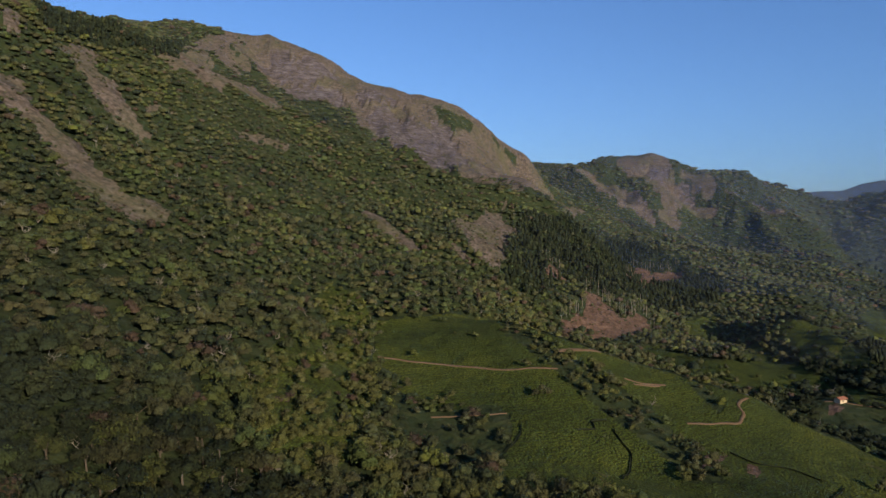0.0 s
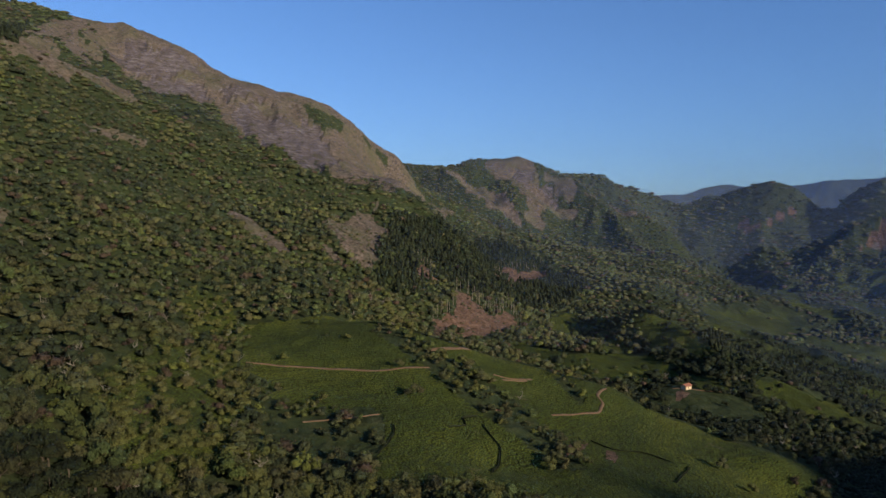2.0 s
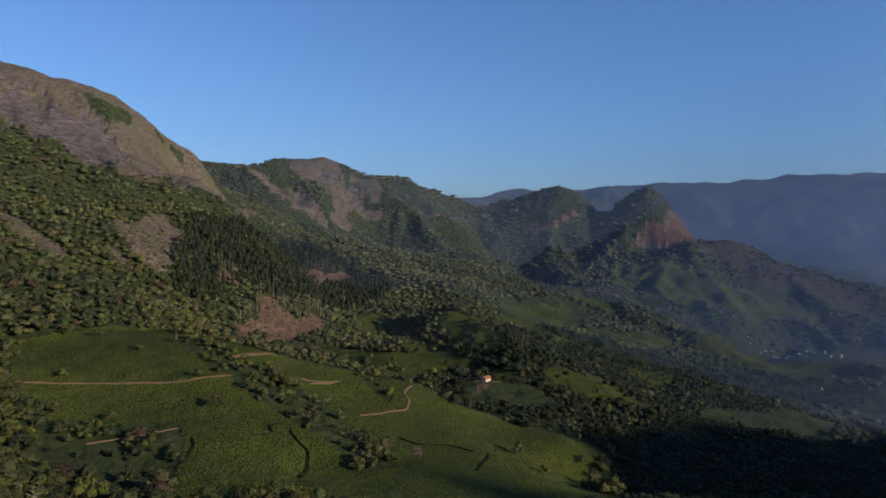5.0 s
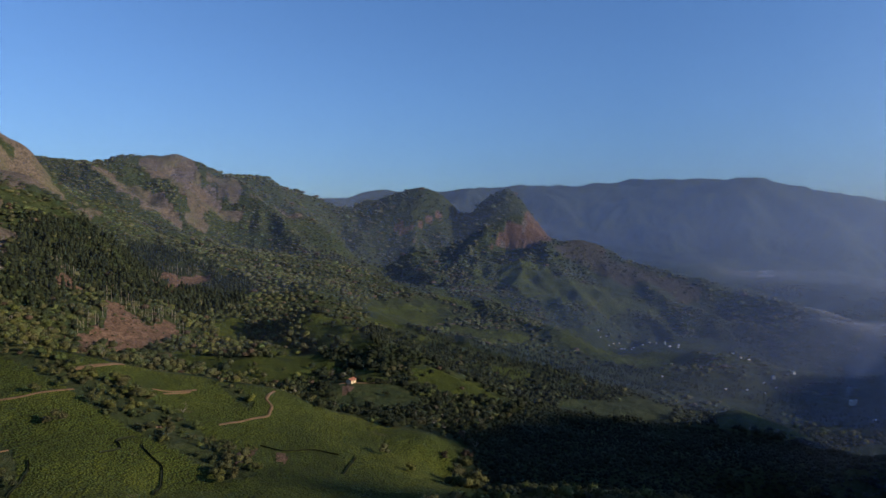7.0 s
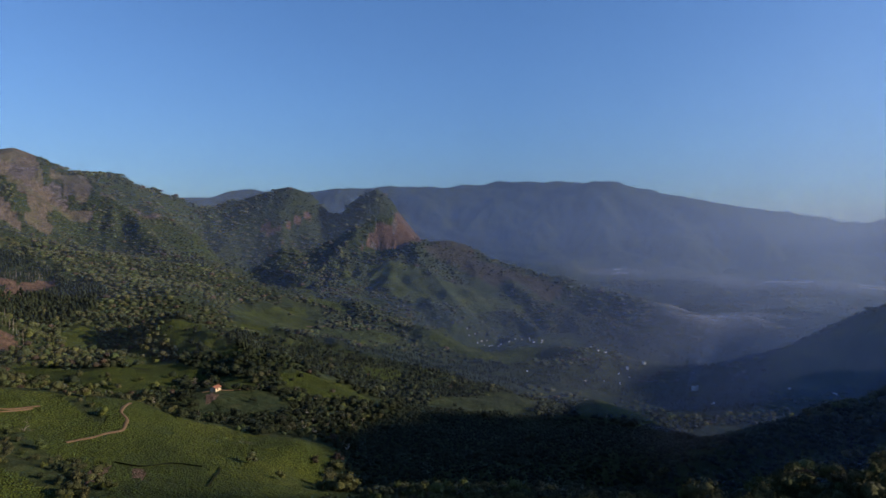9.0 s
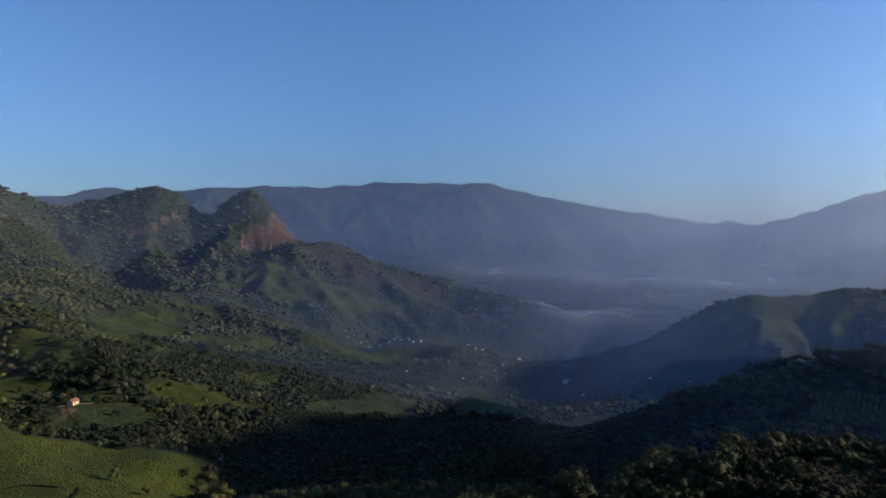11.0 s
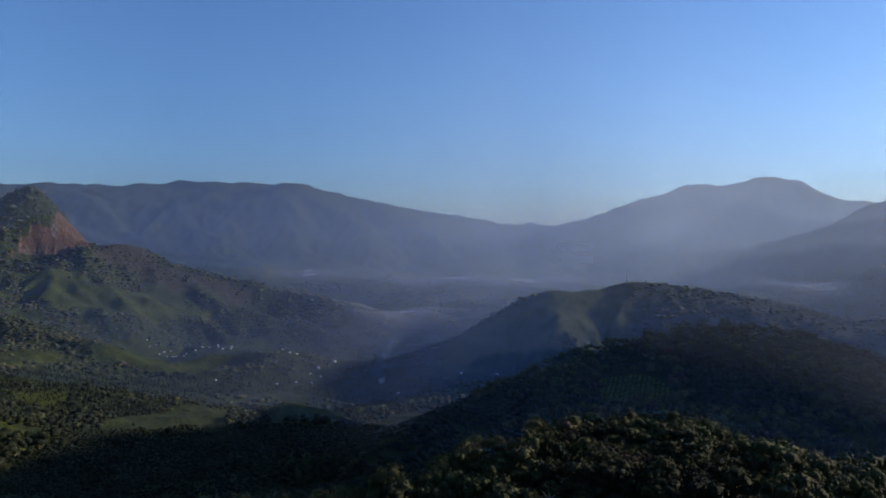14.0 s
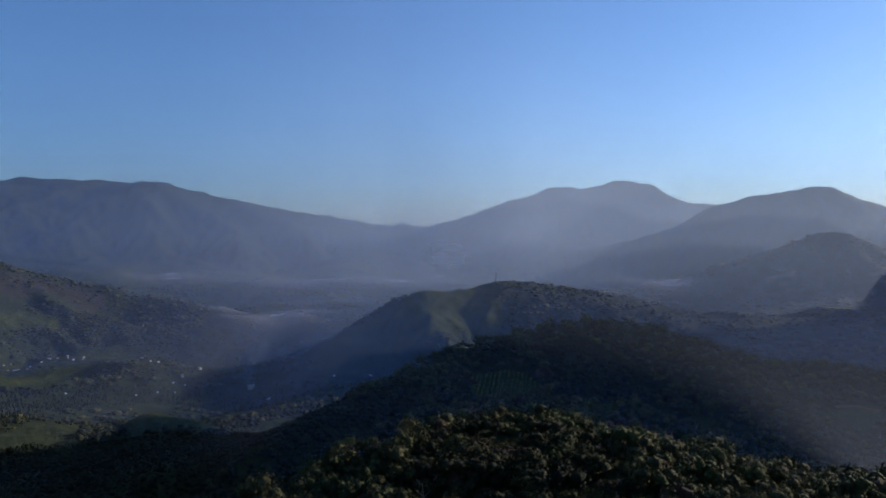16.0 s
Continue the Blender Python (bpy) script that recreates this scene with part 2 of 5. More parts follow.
def fractal(x, y, size, octaves=4, seed=1, ridged=False):
    total, amp, norm = 0.0, 1.0, 0.0
    ca, sa = math.cos(0.6), math.sin(0.6)
    for k in range(octaves):
        v = value_noise(x / size + 17.3 * k, y / size - 9.1 * k, seed + k)
        total, norm = total + amp * ((1 - 2 * np.abs(v)) if ridged else v), norm + amp
        amp, size, x, y = amp * 0.5, size / 2.03, ca * x - sa * y, sa * x + ca * y
    return total / norm


def smooth(lo, hi, v):
    s = np.clip((v - lo) / (hi - lo), 0, 1)
    return s * s * (3 - 2 * s)


NODES = np.array([p for line in LANDFORM.values() for p in line], float)
SOFT = np.where(NODES[:, 1] == -1195, 7.0, 5.0 + 0.012 * np.hypot(NODES[:, 0], NODES[:, 1]))


def spread_of(x, y):
    return np.sqrt((x[:, None] - NODES[:, 0]) ** 2 + (y[:, None] - NODES[:, 1]) ** 2 + SOFT ** 2)


count = len(NODES)
flat = np.column_stack([np.ones(count), NODES[:, 0] / 1000, NODES[:, 1] / 1000])
system = np.zeros((count + 3, count + 3))
system[:count, :count] = spread_of(NODES[:, 0], NODES[:, 1]) - np.diag(np.where(NODES[:, 1] == -1195, 0.5, 0.8 + 0.003 * np.hypot(NODES[:, 0], NODES[:, 1])))
system[:count, count:], system[count:, :count] = flat, flat.T
WEIGHT = np.linalg.solve(system, np.concatenate([NODES[:, 2], np.zeros(3)]))


def gullies(x, y, sx, sy, size, seed):
    """Relief in -1 to 1 whose creases run down the slope (sx, sy), about size metres apart, and its own slope."""
    steep = np.hypot(sx, sy) + 1e-6
    cx, cy = -sy / steep, sx / steep
    ix, iy = np.floor(x / size), np.floor(y / size)
    total, weight, way = np.zeros(len(x)), np.zeros(len(x)), np.zeros(len(x))
    turn = 2 * math.pi / (0.82 * size)
    for i in (-1, 0, 1):
        for j in (-1, 0, 1):
            jx, jy = ix + i, iy + j
            dx = x - (jx + 0.5 + 0.42 * lattice(jx, jy, seed)) * size
            dy = y - (jy + 0.5 + 0.42 * lattice(jx, jy, seed + 1)) * size
            w = np.maximum(1 - (dx * dx + dy * dy) / (1.45 * size) ** 2, 0) ** 3
            phase = turn * (dx * cx + dy * cy)
            total, way, weight = total + w * np.cos(phase), way - w * np.sin(phase) * turn, weight + w
    return total / weight, way / weight * cx, way / weight * cy


CRESTS = np.array([(*p[:2], *q[:2]) for name, line in LANDFORM.items() if name.endswith(("_crest", "_cap", "_west", "pale_far_hill")) for p, q in zip(line, line[1:])], float)


def base_form(x, y):
    """The smooth landform at plan positions: its height, its slope east and north, and how far the crests let the creases up."""
    z, sx, sy, off = (np.empty(len(x)) for k in range(4))
    for i in range(0, len(x), 8000):
        s = slice(i, i + 8000)
        d = spread_of(x[s], y[s])
        z[s] = d @ WEIGHT[:count] + WEIGHT[count] + WEIGHT[count + 1] * x[s] / 1000 + WEIGHT[count + 2] * y[s] / 1000
        np.divide(WEIGHT[:count], d, out=d)
        sx[s] = x[s] * d.sum(1) - d @ NODES[:, 0] + WEIGHT[count + 1] / 1000
        sy[s] = y[s] * d.sum(1) - d @ NODES[:, 1] + WEIGHT[count + 2] / 1000
        near = np.full(len(x[s]), 1e9)
        for ax, ay, bx, by in CRESTS:
            ux, uy = bx - ax, by - ay
            t = np.clip(((x[s] - ax) * ux + (y[s] - ay) * uy) / (ux * ux + uy * uy), 0, 1)
            near = np.minimum(near, (x[s] - ax - t * ux) ** 2 + (y[s] - ay - t * uy) ** 2)
        off[s] = np.sqrt(near)
    r = np.hypot(x, y)
    return z, sx, sy, smooth(0.012, 0.085, off / np.maximum(r, 300.0))


def relief(x, y, z, sx, sy, free):
    """Spurs, creases and hummocks on the smooth landform."""
    r = np.hypot(x, y)
    size = np.clip(r / 900, 0.22, 4.0)
    broad = fractal(x, y, 260.0, 5, 11, True) - 0.4
    far = fractal(x, y, 900.0, 5, 23, True) - 0.56
    small = fractal(x, y, 46.0, 4, 5)
    # drainage: spurs and creases down every slope, wider and deeper farther from the eye
    for space, deep, near, beyond in ((520.0, 48.0, 1900, 2500), (190.0, 15.0, 1000, 1500), (96.0, 7.0, 560, 900), (44.0, 2.6, 330, 620)):
        v, vx, vy = gullies(x, y, sx, sy, space, int(space))
        much = deep * smooth(0.06, 0.42, np.hypot(sx, sy)) * smooth(near, beyond, r) * free
        z = z + much * (v - 0.25 * (1 - v * v))
        sx, sy = sx + 0.8 * much * vx, sy + 0.8 * much * vy
    z = z + 14 * np.minimum(size, 1.6) * broad * smooth(200, 900, r) + 70 * far * smooth(1900, 3400, r)
    return z + 2.2 * np.minimum(size, 2.0) * small


def height(x, y):
    """The ground's height in metres at plan positions."""
    x, y = np.asarray(x, float).ravel(), np.asarray(y, float).ravel()
    return relief(x, y, *base_form(x, y))


# ---- land cover, in plan: fields, dry grass, bare rock, cleared soil, plantations ----
COVER = {}


def cover(kind, outline):
    COVER.setdefault(kind, []).append(np.array(outline, float))


cover("tea", [(-42, 430), (-13, 449), (32, 512), (40, 409), (60, 365), (83, 321), (100, 281), (94, 256), (22, 235), (21, 268), (29, 294), (29, 312), (25, 323), (-7, 311), (-26, 334), (-37, 361)])
cover("tea", [(38, 526), (47, 424), (94, 416), (133, 409), (148, 394), (174, 388), (188, 372), (215, 364), (226, 350), (198, 307), (153, 283), (120, 283), (116, 310), (106, 354), (85, 374), (53, 414)])
cover("tea", [(142, 392), (167, 383), (182, 368), (226, 340), (232, 313), (246, 310), (183, 275), (142, 256), (118, 272), (114, 293), (124, 339)])
cover("tea", [(588, 321), (874, 413), (599, 240), (551, 261), (564, 302)])
cover("tea", [(155, 311), (209, 330), (243, 334), (270, 324), (170, 234), (117, 259), (137, 291)])
cover("soil", [(259, 471), (265, 462), (260, 452), (251, 453)])
cover("tearow", [(399, 24), (407, 2), (401, -9), (375, -21), (365, 2), (364, 23)])
cover("tea", [(383, -163), (412, -199), (415, -212), (360, -184), (364, -168)])
cover("tea", [(381, -38), (374, -58), (360, -56), (361, -39)])
cover("tea", [(364, -92), (348, -106), (343, -96), (354, -88)])
cover("soil", [(116, 304), (129, 312), (118, 296), (108, 288)])
cover("soil", [(135, 307), (139, 300), (133, 289), (130, 293)])
cover("gully", [(35, 427), (49, 412), (69, 375), (89, 356), (103, 344), (109, 312), (108, 287), (100, 281), (91, 301), (77, 323), (64, 347), (51, 379), (35, 409)])
cover("gully", [(141, 393), (150, 391), (151, 368), (144, 359), (140, 373)])
cover("pine", [(105, 877), (189, 938), (310, 1200), (361, 1113), (386, 931), (294, 805), (250, 791), (183, 755), (131, 742), (95, 661), (56, 648), (63, 729)])
cover("pine", [(354, 591), (557, 751), (774, 702), (828, 554), (637, 493), (504, 538), (353, 529)])
cover("pine", [(818, 686), (892, 615), (943, 504), (970, 365), (906, 274), (840, 316), (891, 476), (748, 571)])
cover("pine", [(-418, 719), (-389, 762), (-384, 1050), (-330, 882), (-339, 759), (-351, 685), (-346, 617)])
# basin: ground that lies in shade, outlined to be kept dark
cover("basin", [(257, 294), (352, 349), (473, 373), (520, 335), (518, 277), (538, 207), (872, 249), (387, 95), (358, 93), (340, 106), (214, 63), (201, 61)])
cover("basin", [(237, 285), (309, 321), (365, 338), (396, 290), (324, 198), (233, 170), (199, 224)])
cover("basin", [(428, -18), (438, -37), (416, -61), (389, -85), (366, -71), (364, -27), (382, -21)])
cover("thicket", [(-82, 279), (-74, 341), (-47, 392), (-34, 348), (-27, 285), (-29, 243), (-39, 207), (-51, 207), (-68, 226)])
cover("thicket", [(-84, 457), (-55, 465), (-45, 437), (-45, 381), (-64, 378)])
cover("bush", [(-26, 326), (-7, 336), (28, 329), (30, 309), (22, 279), (9, 248), (-6, 269), (-23, 290)])
cover("grass", [(-307, 484), (-300, 498), (-273, 466), (-253, 456), (-248, 471), (-223, 443), (-209, 443), (-199, 437), (-191, 456), (-179, 459), (-173, 443), (-182, 422), (-196, 415), (-205, 405), (-219, 410), (-232, 414), (-251, 430), (-266, 447), (-281, 442)])
cover("grass", [(-323, 594), (-345, 675), (-334, 690), (-300, 635), (-294, 651), (-273, 603), (-257, 593), (-262, 577), (-269, 568), (-283, 574), (-300, 590), (-316, 602)])
cover("grass", [(-365, 578), (-360, 593), (-345, 591), (-345, 560), (-353, 558)])
cover("grass", [(-345, 849), (-365, 944), (-345, 1034), (-310, 1001), (-284, 1023), (-239, 1008), (-228, 928), (-290, 988), (-287, 859), (-302, 843), (-330, 844)])
cover("grass", [(-375, 1002), (-379, 1071), (-397, 1286), (-382, 1321), (-320, 1107), (-315, 1029), (-341, 1048), (-363, 1013)])
cover("grass", [(-242, 769), (-230, 779), (-213, 798), (-188, 812), (-187, 798), (-204, 776), (-221, 748)])
cover("grass", [(-271, 645), (-269, 687), (-263, 679), (-267, 641)])
cover("grass", [(-383, 1326), (-329, 1349), (-248, 1375), (-198, 1341), (-168, 1322), (-88, 1323), (19, 1342), (52, 1341), (84, 1322), (110, 1329), (156, 1349), (179, 1245), (240, 1231), (166, 986), (115, 959), (75, 953), (45, 963), (14, 988), (-11, 1016), (-50, 979), (-77, 1021), (-115, 1064), (-157, 1119), (-197, 1088), (-243, 1099), (-278, 1097), (-314, 1102)])
cover("rock", [(-317, 1143), (-292, 1193), (-237, 1207), (-185, 1218), (-173, 1167), (-207, 1149), (-241, 1133), (-275, 1123), (-294, 1108)])
cover("rock", [(-257, 1121), (-205, 1138), (-168, 1136), (-174, 1112), (-205, 1085), (-242, 1094)])
cover("rock", [(-153, 1164), (-99, 1188), (-68, 1188), (-86, 1147), (-130, 1126)])
cover("rock", [(-93, 1120), (-65, 1136), (-73, 1108), (-89, 1068)])
cover("rock", [(-68, 1016), (-38, 1079), (15, 1060), (42, 1047), (14, 986), (-19, 1002), (-50, 973)])
cover("rock", [(-26, 1152), (13, 1140), (7, 1120), (-16, 1102)])
cover("wood", [(-12, 1186), (17, 1174), (60, 1188), (56, 1165), (16, 1134), (-12, 1168)])
cover("wood", [(82, 1207), (112, 1227), (147, 1227), (137, 1224), (96, 1208)])
cover("grass", [(-78, 716), (-56, 726), (-36, 693), (-23, 648), (-35, 623), (-51, 666), (-69, 685)])
cover("grass", [(4, 772), (31, 817), (46, 841), (77, 889), (82, 858), (106, 855), (99, 826), (71, 777), (60, 687), (48, 686), (32, 695), (19, 732)])
cover("grass", [(6, 698), (23, 684), (14, 650)])
cover("grass", [(270, 1553), (321, 1580), (370, 1563), (396, 1558), (403, 1511), (414, 1435), (423, 1412), (390, 1374), (351, 1382), (319, 1423), (312, 1535)])
cover("grass", [(408, 1603), (476, 1781), (519, 1796), (569, 1774), (522, 1563), (525, 1531), (556, 1483), (584, 1451), (550, 1449), (512, 1438), (482, 1408), (445, 1411), (431, 1428), (432, 1474), (443, 1556)])
cover("grass", [(542, 1580), (589, 1571), (602, 1511), (580, 1491), (549, 1539)])
cover("grass", [(620, 1503), (698, 1531), (708, 1459), (675, 1451), (623, 1461)])
cover("rock", [(467, 1591), (513, 1593), (505, 1556), (466, 1518), (450, 1533)])
cover("rock", [(515, 1542), (542, 1541), (564, 1516), (526, 1494), (512, 1516)])
cover("wood", [(442, 1508), (456, 1486), (450, 1439), (428, 1440)])
cover("soil", [(151, 733), (169, 759), (182, 746), (183, 723), (214, 746), (222, 727), (219, 707), (168, 665), (126, 627), (98, 586), (106, 635), (140, 694)])
cover("soil", [(112, 736), (128, 761), (134, 740), (115, 721)])
cover("soil", [(298, 1053), (354, 1048), (344, 1007), (272, 891), (242, 854)])
# rock faces of the two domes, given the soil kind for its red brown
cover("soil", [(995, 1507), (1034, 1454), (1113, 1465), (1113, 1447), (1065, 1449), (1018, 1433), (997, 1474)])
cover("soil", [(1154, 1313), (1208, 1310), (1243, 1283), (1265, 1306), (1294, 1303), (2699, 2589), (1240, 1184), (1233, 1222), (1219, 1259), (1196, 1297), (1147, 1285)])
cover("tea", [(535, 878), (604, 926), (629, 917), (719, 943), (657, 855), (579, 791), (533, 791), (514, 815)])
cover("tea", [(870, 1227), (883, 1185), (771, 986), (796, 953), (792, 901), (766, 918), (745, 969), (740, 1010)])
cover("tea", [(1023, 1204), (1010, 1133), (968, 1101), (959, 1130)])
cover("tea", [(1103, 1197), (1131, 1168), (1165, 1143), (1144, 1072), (1108, 972), (1028, 933), (1012, 965), (984, 1001), (1015, 1120)])
cover("tea", [(948, 1116), (926, 1039), (944, 976), (890, 936), (846, 950)])
cover("tea", [(660, 845), (722, 811), (789, 803), (793, 782), (682, 742), (603, 723), (604, 779)])
cover("tea", [(1148, 1059), (1286, 1021), (1348, 902), (1257, 917), (1081, 933), (1101, 998)])
cover("tea", [(983, 907), (1076, 884), (1139, 831), (1114, 733), (907, 629), (859, 671), (847, 732), (830, 766)])
cover("tea", [(1203, 792), (1261, 732), (1210, 716), (1149, 756)])
cover("tea", [(546, 614), (598, 610), (610, 583), (535, 545), (535, 592)])
cover("tea", [(321, 667), (342, 667), (357, 648), (350, 585), (360, 563), (342, 553), (335, 580), (332, 605), (314, 583), (314, 603), (325, 645)])
cover("tea", [(266, 767), (322, 795), (286, 721), (267, 699), (257, 728)])
cover("tea", [(182, 651), (215, 677), (223, 598), (251, 599), (289, 575), (262, 495), (217, 518), (192, 556)])
cover("tea", [(292, 676), (303, 635), (305, 576), (314, 508), (315, 469), (281, 470), (291, 550), (276, 589), (261, 604)])
cover("tea", [(344, 511), (374, 497), (437, 508), (421, 463), (373, 453), (344, 471)])
cover("heath", [(2508, 2310), (1382, 1134), (1494, 1000), (1539, 926), (1462, 962), (1329, 1038), (1287, 1111), (1250, 1152)])
cover("tea", [(1084, 289), (1143, 284), (1089, 224), (1027, 211), (1001, 232), (1028, 274)])
cover("tea", [(1124, 164), (1058, 128), (1016, 106), (1013, 123), (1076, 148)])
cover("tea", [(1191, 105), (1180, 66), (1117, 35), (1047, 41), (1037, 75), (1047, 101), (1103, 79)])
cover("tea", [(385, -39), (383, -62), (372, -63), (368, -46)])
cover("tea", [(373, -91), (361, -103), (342, -110), (345, -99), (361, -90)])
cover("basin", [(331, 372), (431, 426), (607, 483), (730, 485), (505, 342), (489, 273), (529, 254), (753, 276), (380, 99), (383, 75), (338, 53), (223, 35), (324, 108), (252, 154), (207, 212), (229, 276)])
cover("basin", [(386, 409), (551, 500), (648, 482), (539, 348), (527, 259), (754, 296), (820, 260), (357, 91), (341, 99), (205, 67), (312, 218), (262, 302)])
cover("tea", [(60, 262), (100, 275), (150, 285), (200, 262), (216, 222), (198, 200), (150, 206), (100, 215), (60, 226)])
cover("rock", [(1151, 1310), (1206, 1307), (1255, 1296), (1287, 1276), (1293, 1255), (1242, 1222), (1220, 1260), (1153, 1282)])
cover("bush", [(-26, 327), (-13, 345), (-4, 326), (-11, 295), (-23, 302)])
cover("bush", [(0, 330), (18, 340), (33, 333), (30, 307), (18, 295), (3, 305)])
cover("tea", [(1005, 310), (1084, 296), (1138, 243), (1184, 166), (2454, 174), (1130, 10), (1068, 32), (1018, 127), (1009, 207), (942, 257)])
cover("rock", [(-129, 1113), (-77, 1149), (-21, 1134), (16, 1110), (41, 1067), (14, 988), (-34, 985), (-77, 1025), (-116, 1078)])


def inside(outline, x, y):
    hit = np.zeros(len(x), bool)
    ax, ay = outline[-1]
    for bx, by in outline:
        cross = (ay > y) != (by > y)
        hit ^= cross & (x < (bx - ax) * (y - ay) / (by - ay if by != ay else 1e-9) + ax)
        ax, ay = bx, by
    return hit


RAGGED = collections.OrderedDict()


def cover_at(kind, x, y):
    """1 where the ground is of that kind, with ragged borders."""
    key = (len(x), float(x[0]), float(y[-1])) if len(x) else 0
    if key not in RAGGED:
        if len(RAGGED) > 3:
            RAGGED.popitem(last=False)
        RAGGED[key] = fractal(x, y, 50.0, 5, 41), fractal(x, y, 50.0, 5, 57)
    r = np.hypot(x, y)
    rag = np.clip(r * (0.035 if kind in ("grass", "soil", "rock") else 0.02) - 6, 1.6, 40.0)
    x, y = x + rag * RAGGED[key][0], y + rag * RAGGED[key][1]
    got = np.zeros(len(x), bool)
    for outline in COVER.get(kind, ()):
        lo, hi = outline.min(0), outline.max(0)
        some = np.where((x > lo[0]) & (x < hi[0]) & (y > lo[1]) & (y < hi[1]))[0]
        got[some] |= inside(outline, x[some], y[some])
    return got


# ---- the ground, one sheet to the horizon ----
rings = [0.5, 8.0, 14.0, 20.0]
while rings[-1] < 4940:
    rings.append(rings[-1] + min(max(0.0102 * rings[-1], 2.1), 32.0))
rings = np.array(rings)
# the smooth landform on every fourth spoke, carried over to the spokes between, and the relief on them all
coarse = np.concatenate([np.arange(-40, 124, 0.8), [124.0]])
fine = np.linspace(-40, 124, 4 * (len(coarse) - 1) + 1)
behind = np.arange(126, 320, 2.0)
CR, CA = np.meshgrid(rings, np.radians(coarse), indexing="ij")
RR, AA = np.meshgrid(rings, np.radians(np.concatenate([fine, behind])), indexing="ij")
angles = AA[0]
GX, GY = (RR * np.sin(AA)).ravel(), (RR * np.cos(AA)).ravel()
k = np.minimum((np.arange(len(fine)) // 4), len(coarse) - 2)
u = (np.arange(len(fine)) / 4 - k)[None]
spokes = [np.clip(k + d, 0, len(coarse) - 1) for d in (-1, 0, 1, 2)]
cubic = (-0.5 * u + u ** 2 - 0.5 * u ** 3, 1 - 2.5 * u ** 2 + 1.5 * u ** 3, 0.5 * u + 2 * u ** 2 - 1.5 * u ** 3, -0.5 * u ** 2 + 0.5 * u ** 3)
seen, hind = base_form((CR * np.sin(CA)).ravel(), (CR * np.cos(CA)).ravel()), base_form((RR * np.sin(AA))[:, len(fine):].ravel(), (RR * np.cos(AA))[:, len(fine):].ravel())
form = [np.concatenate([sum(c * f.reshape(CR.shape)[:, i] for c, i in zip(cubic, spokes)), h.reshape(len(rings), -1)], 1).ravel() for f, h in zip(seen, hind)]
GZ = relief(GX, GY, *form)
is_gully = cover_at("gully", GX, GY)


def scrub(x, y, z):
    """Thin brown undergrowth on the upper mountain, between the woods."""
    r = np.hypot(x, y)
    return smooth(0.08, 0.3, fractal(x, y, 120.0, 4, 131)) * (x < 120) * smooth(310, 340, z) * (r < 1050)


LAND = {k: cover_at(k, GX, GY).astype(np.float32) for k in ("tea", "tearow", "basin", "thicket", "grass", "rock", "soil", "heath", "wood")}
for kind in ("grass", "rock"):
    LAND[kind] *= 1 - LAND["wood"]
LAND.pop("wood")
# tea is left off the basin, so a darker floor stands in for shade
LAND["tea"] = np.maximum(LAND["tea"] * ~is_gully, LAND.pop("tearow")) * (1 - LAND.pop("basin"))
LAND["tea"] = np.maximum(LAND["tea"], 0.62 * LAND.pop("thicket"))
LAND["grass"] = np.maximum(LAND["grass"], 0.36 * scrub(GX, GY, GZ))
# open pasture on the distant slopes
open_far = smooth(0.12, 0.3, fractal(GX, GY, 330.0, 4, 71)) * smooth(1700, 2300, np.hypot(GX, GY)) * (GZ < 330)
LAND["tea"] = np.maximum(LAND["tea"], 0.75 * open_far)
brown_far = smooth(0.25, 0.4, fractal(GX, GY, 420.0, 4, 93)) * smooth(2300, 2800, np.hypot(GX, GY)) * (GZ > 300)
LAND["grass"] = np.maximum(LAND["grass"], 0.3 * brown_far)
# the valley floor: pasture and gardens between copses
def valley_open(x, y, z):
    r = np.hypot(x, y)
    low = smooth(205, 150, z) * smooth(430, 560, r) * smooth(1900, 1600, r) * (y > 0.45 * x)
    return low * smooth(0.16, 0.26, fractal(x, y, 150.0, 4, 61))


LAND["tea"] = np.maximum(LAND["tea"], 0.42 * valley_open(GX, GY, GZ))
# dry slopes far off are broken by wooded gullies
def broken(x, y):
    return smooth(0.0, 0.2, fractal(x, y, 120.0, 5, 173)) * smooth(1300, 1500, np.hypot(x, y))


LAND["grass"] *= 1 - 0.4 * broken(GX, GY)
# crags stand out of the rock faces
crag = fractal(GX, GY, 60.0, 4, 37, True) - 0.3
GZ = GZ + np.maximum(LAND["rock"], 0.6 * LAND["grass"]) * crag * np.clip(np.hypot(GX, GY) / 1300, 0, 1.0) * 5


def fast_mesh(name, verts, tris, **layers):
    """A mesh from arrays of vertices and triangles, with float layers on its vertices."""
    me = bpy.data.meshes.new(name)
    me.vertices.add(len(verts))
    me.vertices.foreach_set("co", np.asarray(verts, np.float32).ravel())
    me.loops.add(3 * len(tris))
    me.loops.foreach_set("vertex_index", np.asarray(tris, np.int32).ravel())
    me.polygons.add(len(tris))
    me.polygons.foreach_set("loop_start", np.arange(0, 3 * len(tris), 3, dtype=np.int32))
    for key, values in layers.items():
        me.attributes.new(key, "FLOAT", "POINT").data.foreach_set("value", np.asarray(values, np.float32))
    me.update(calc_edges=True)
    return me


def sheet_tris(rows, cols, wrap):
    i, j = np.meshgrid(np.arange(rows - 1), np.arange(cols if wrap else cols - 1), indexing="ij")
    j2 = (j + 1) % cols
    a, b, c, d = i * cols + j, (i + 1) * cols + j, (i + 1) * cols + j2, i * cols + j2
    return np.concatenate([np.stack([a, b, c], -1).reshape(-1, 3), np.stack([a, c, d], -1).reshape(-1, 3)])


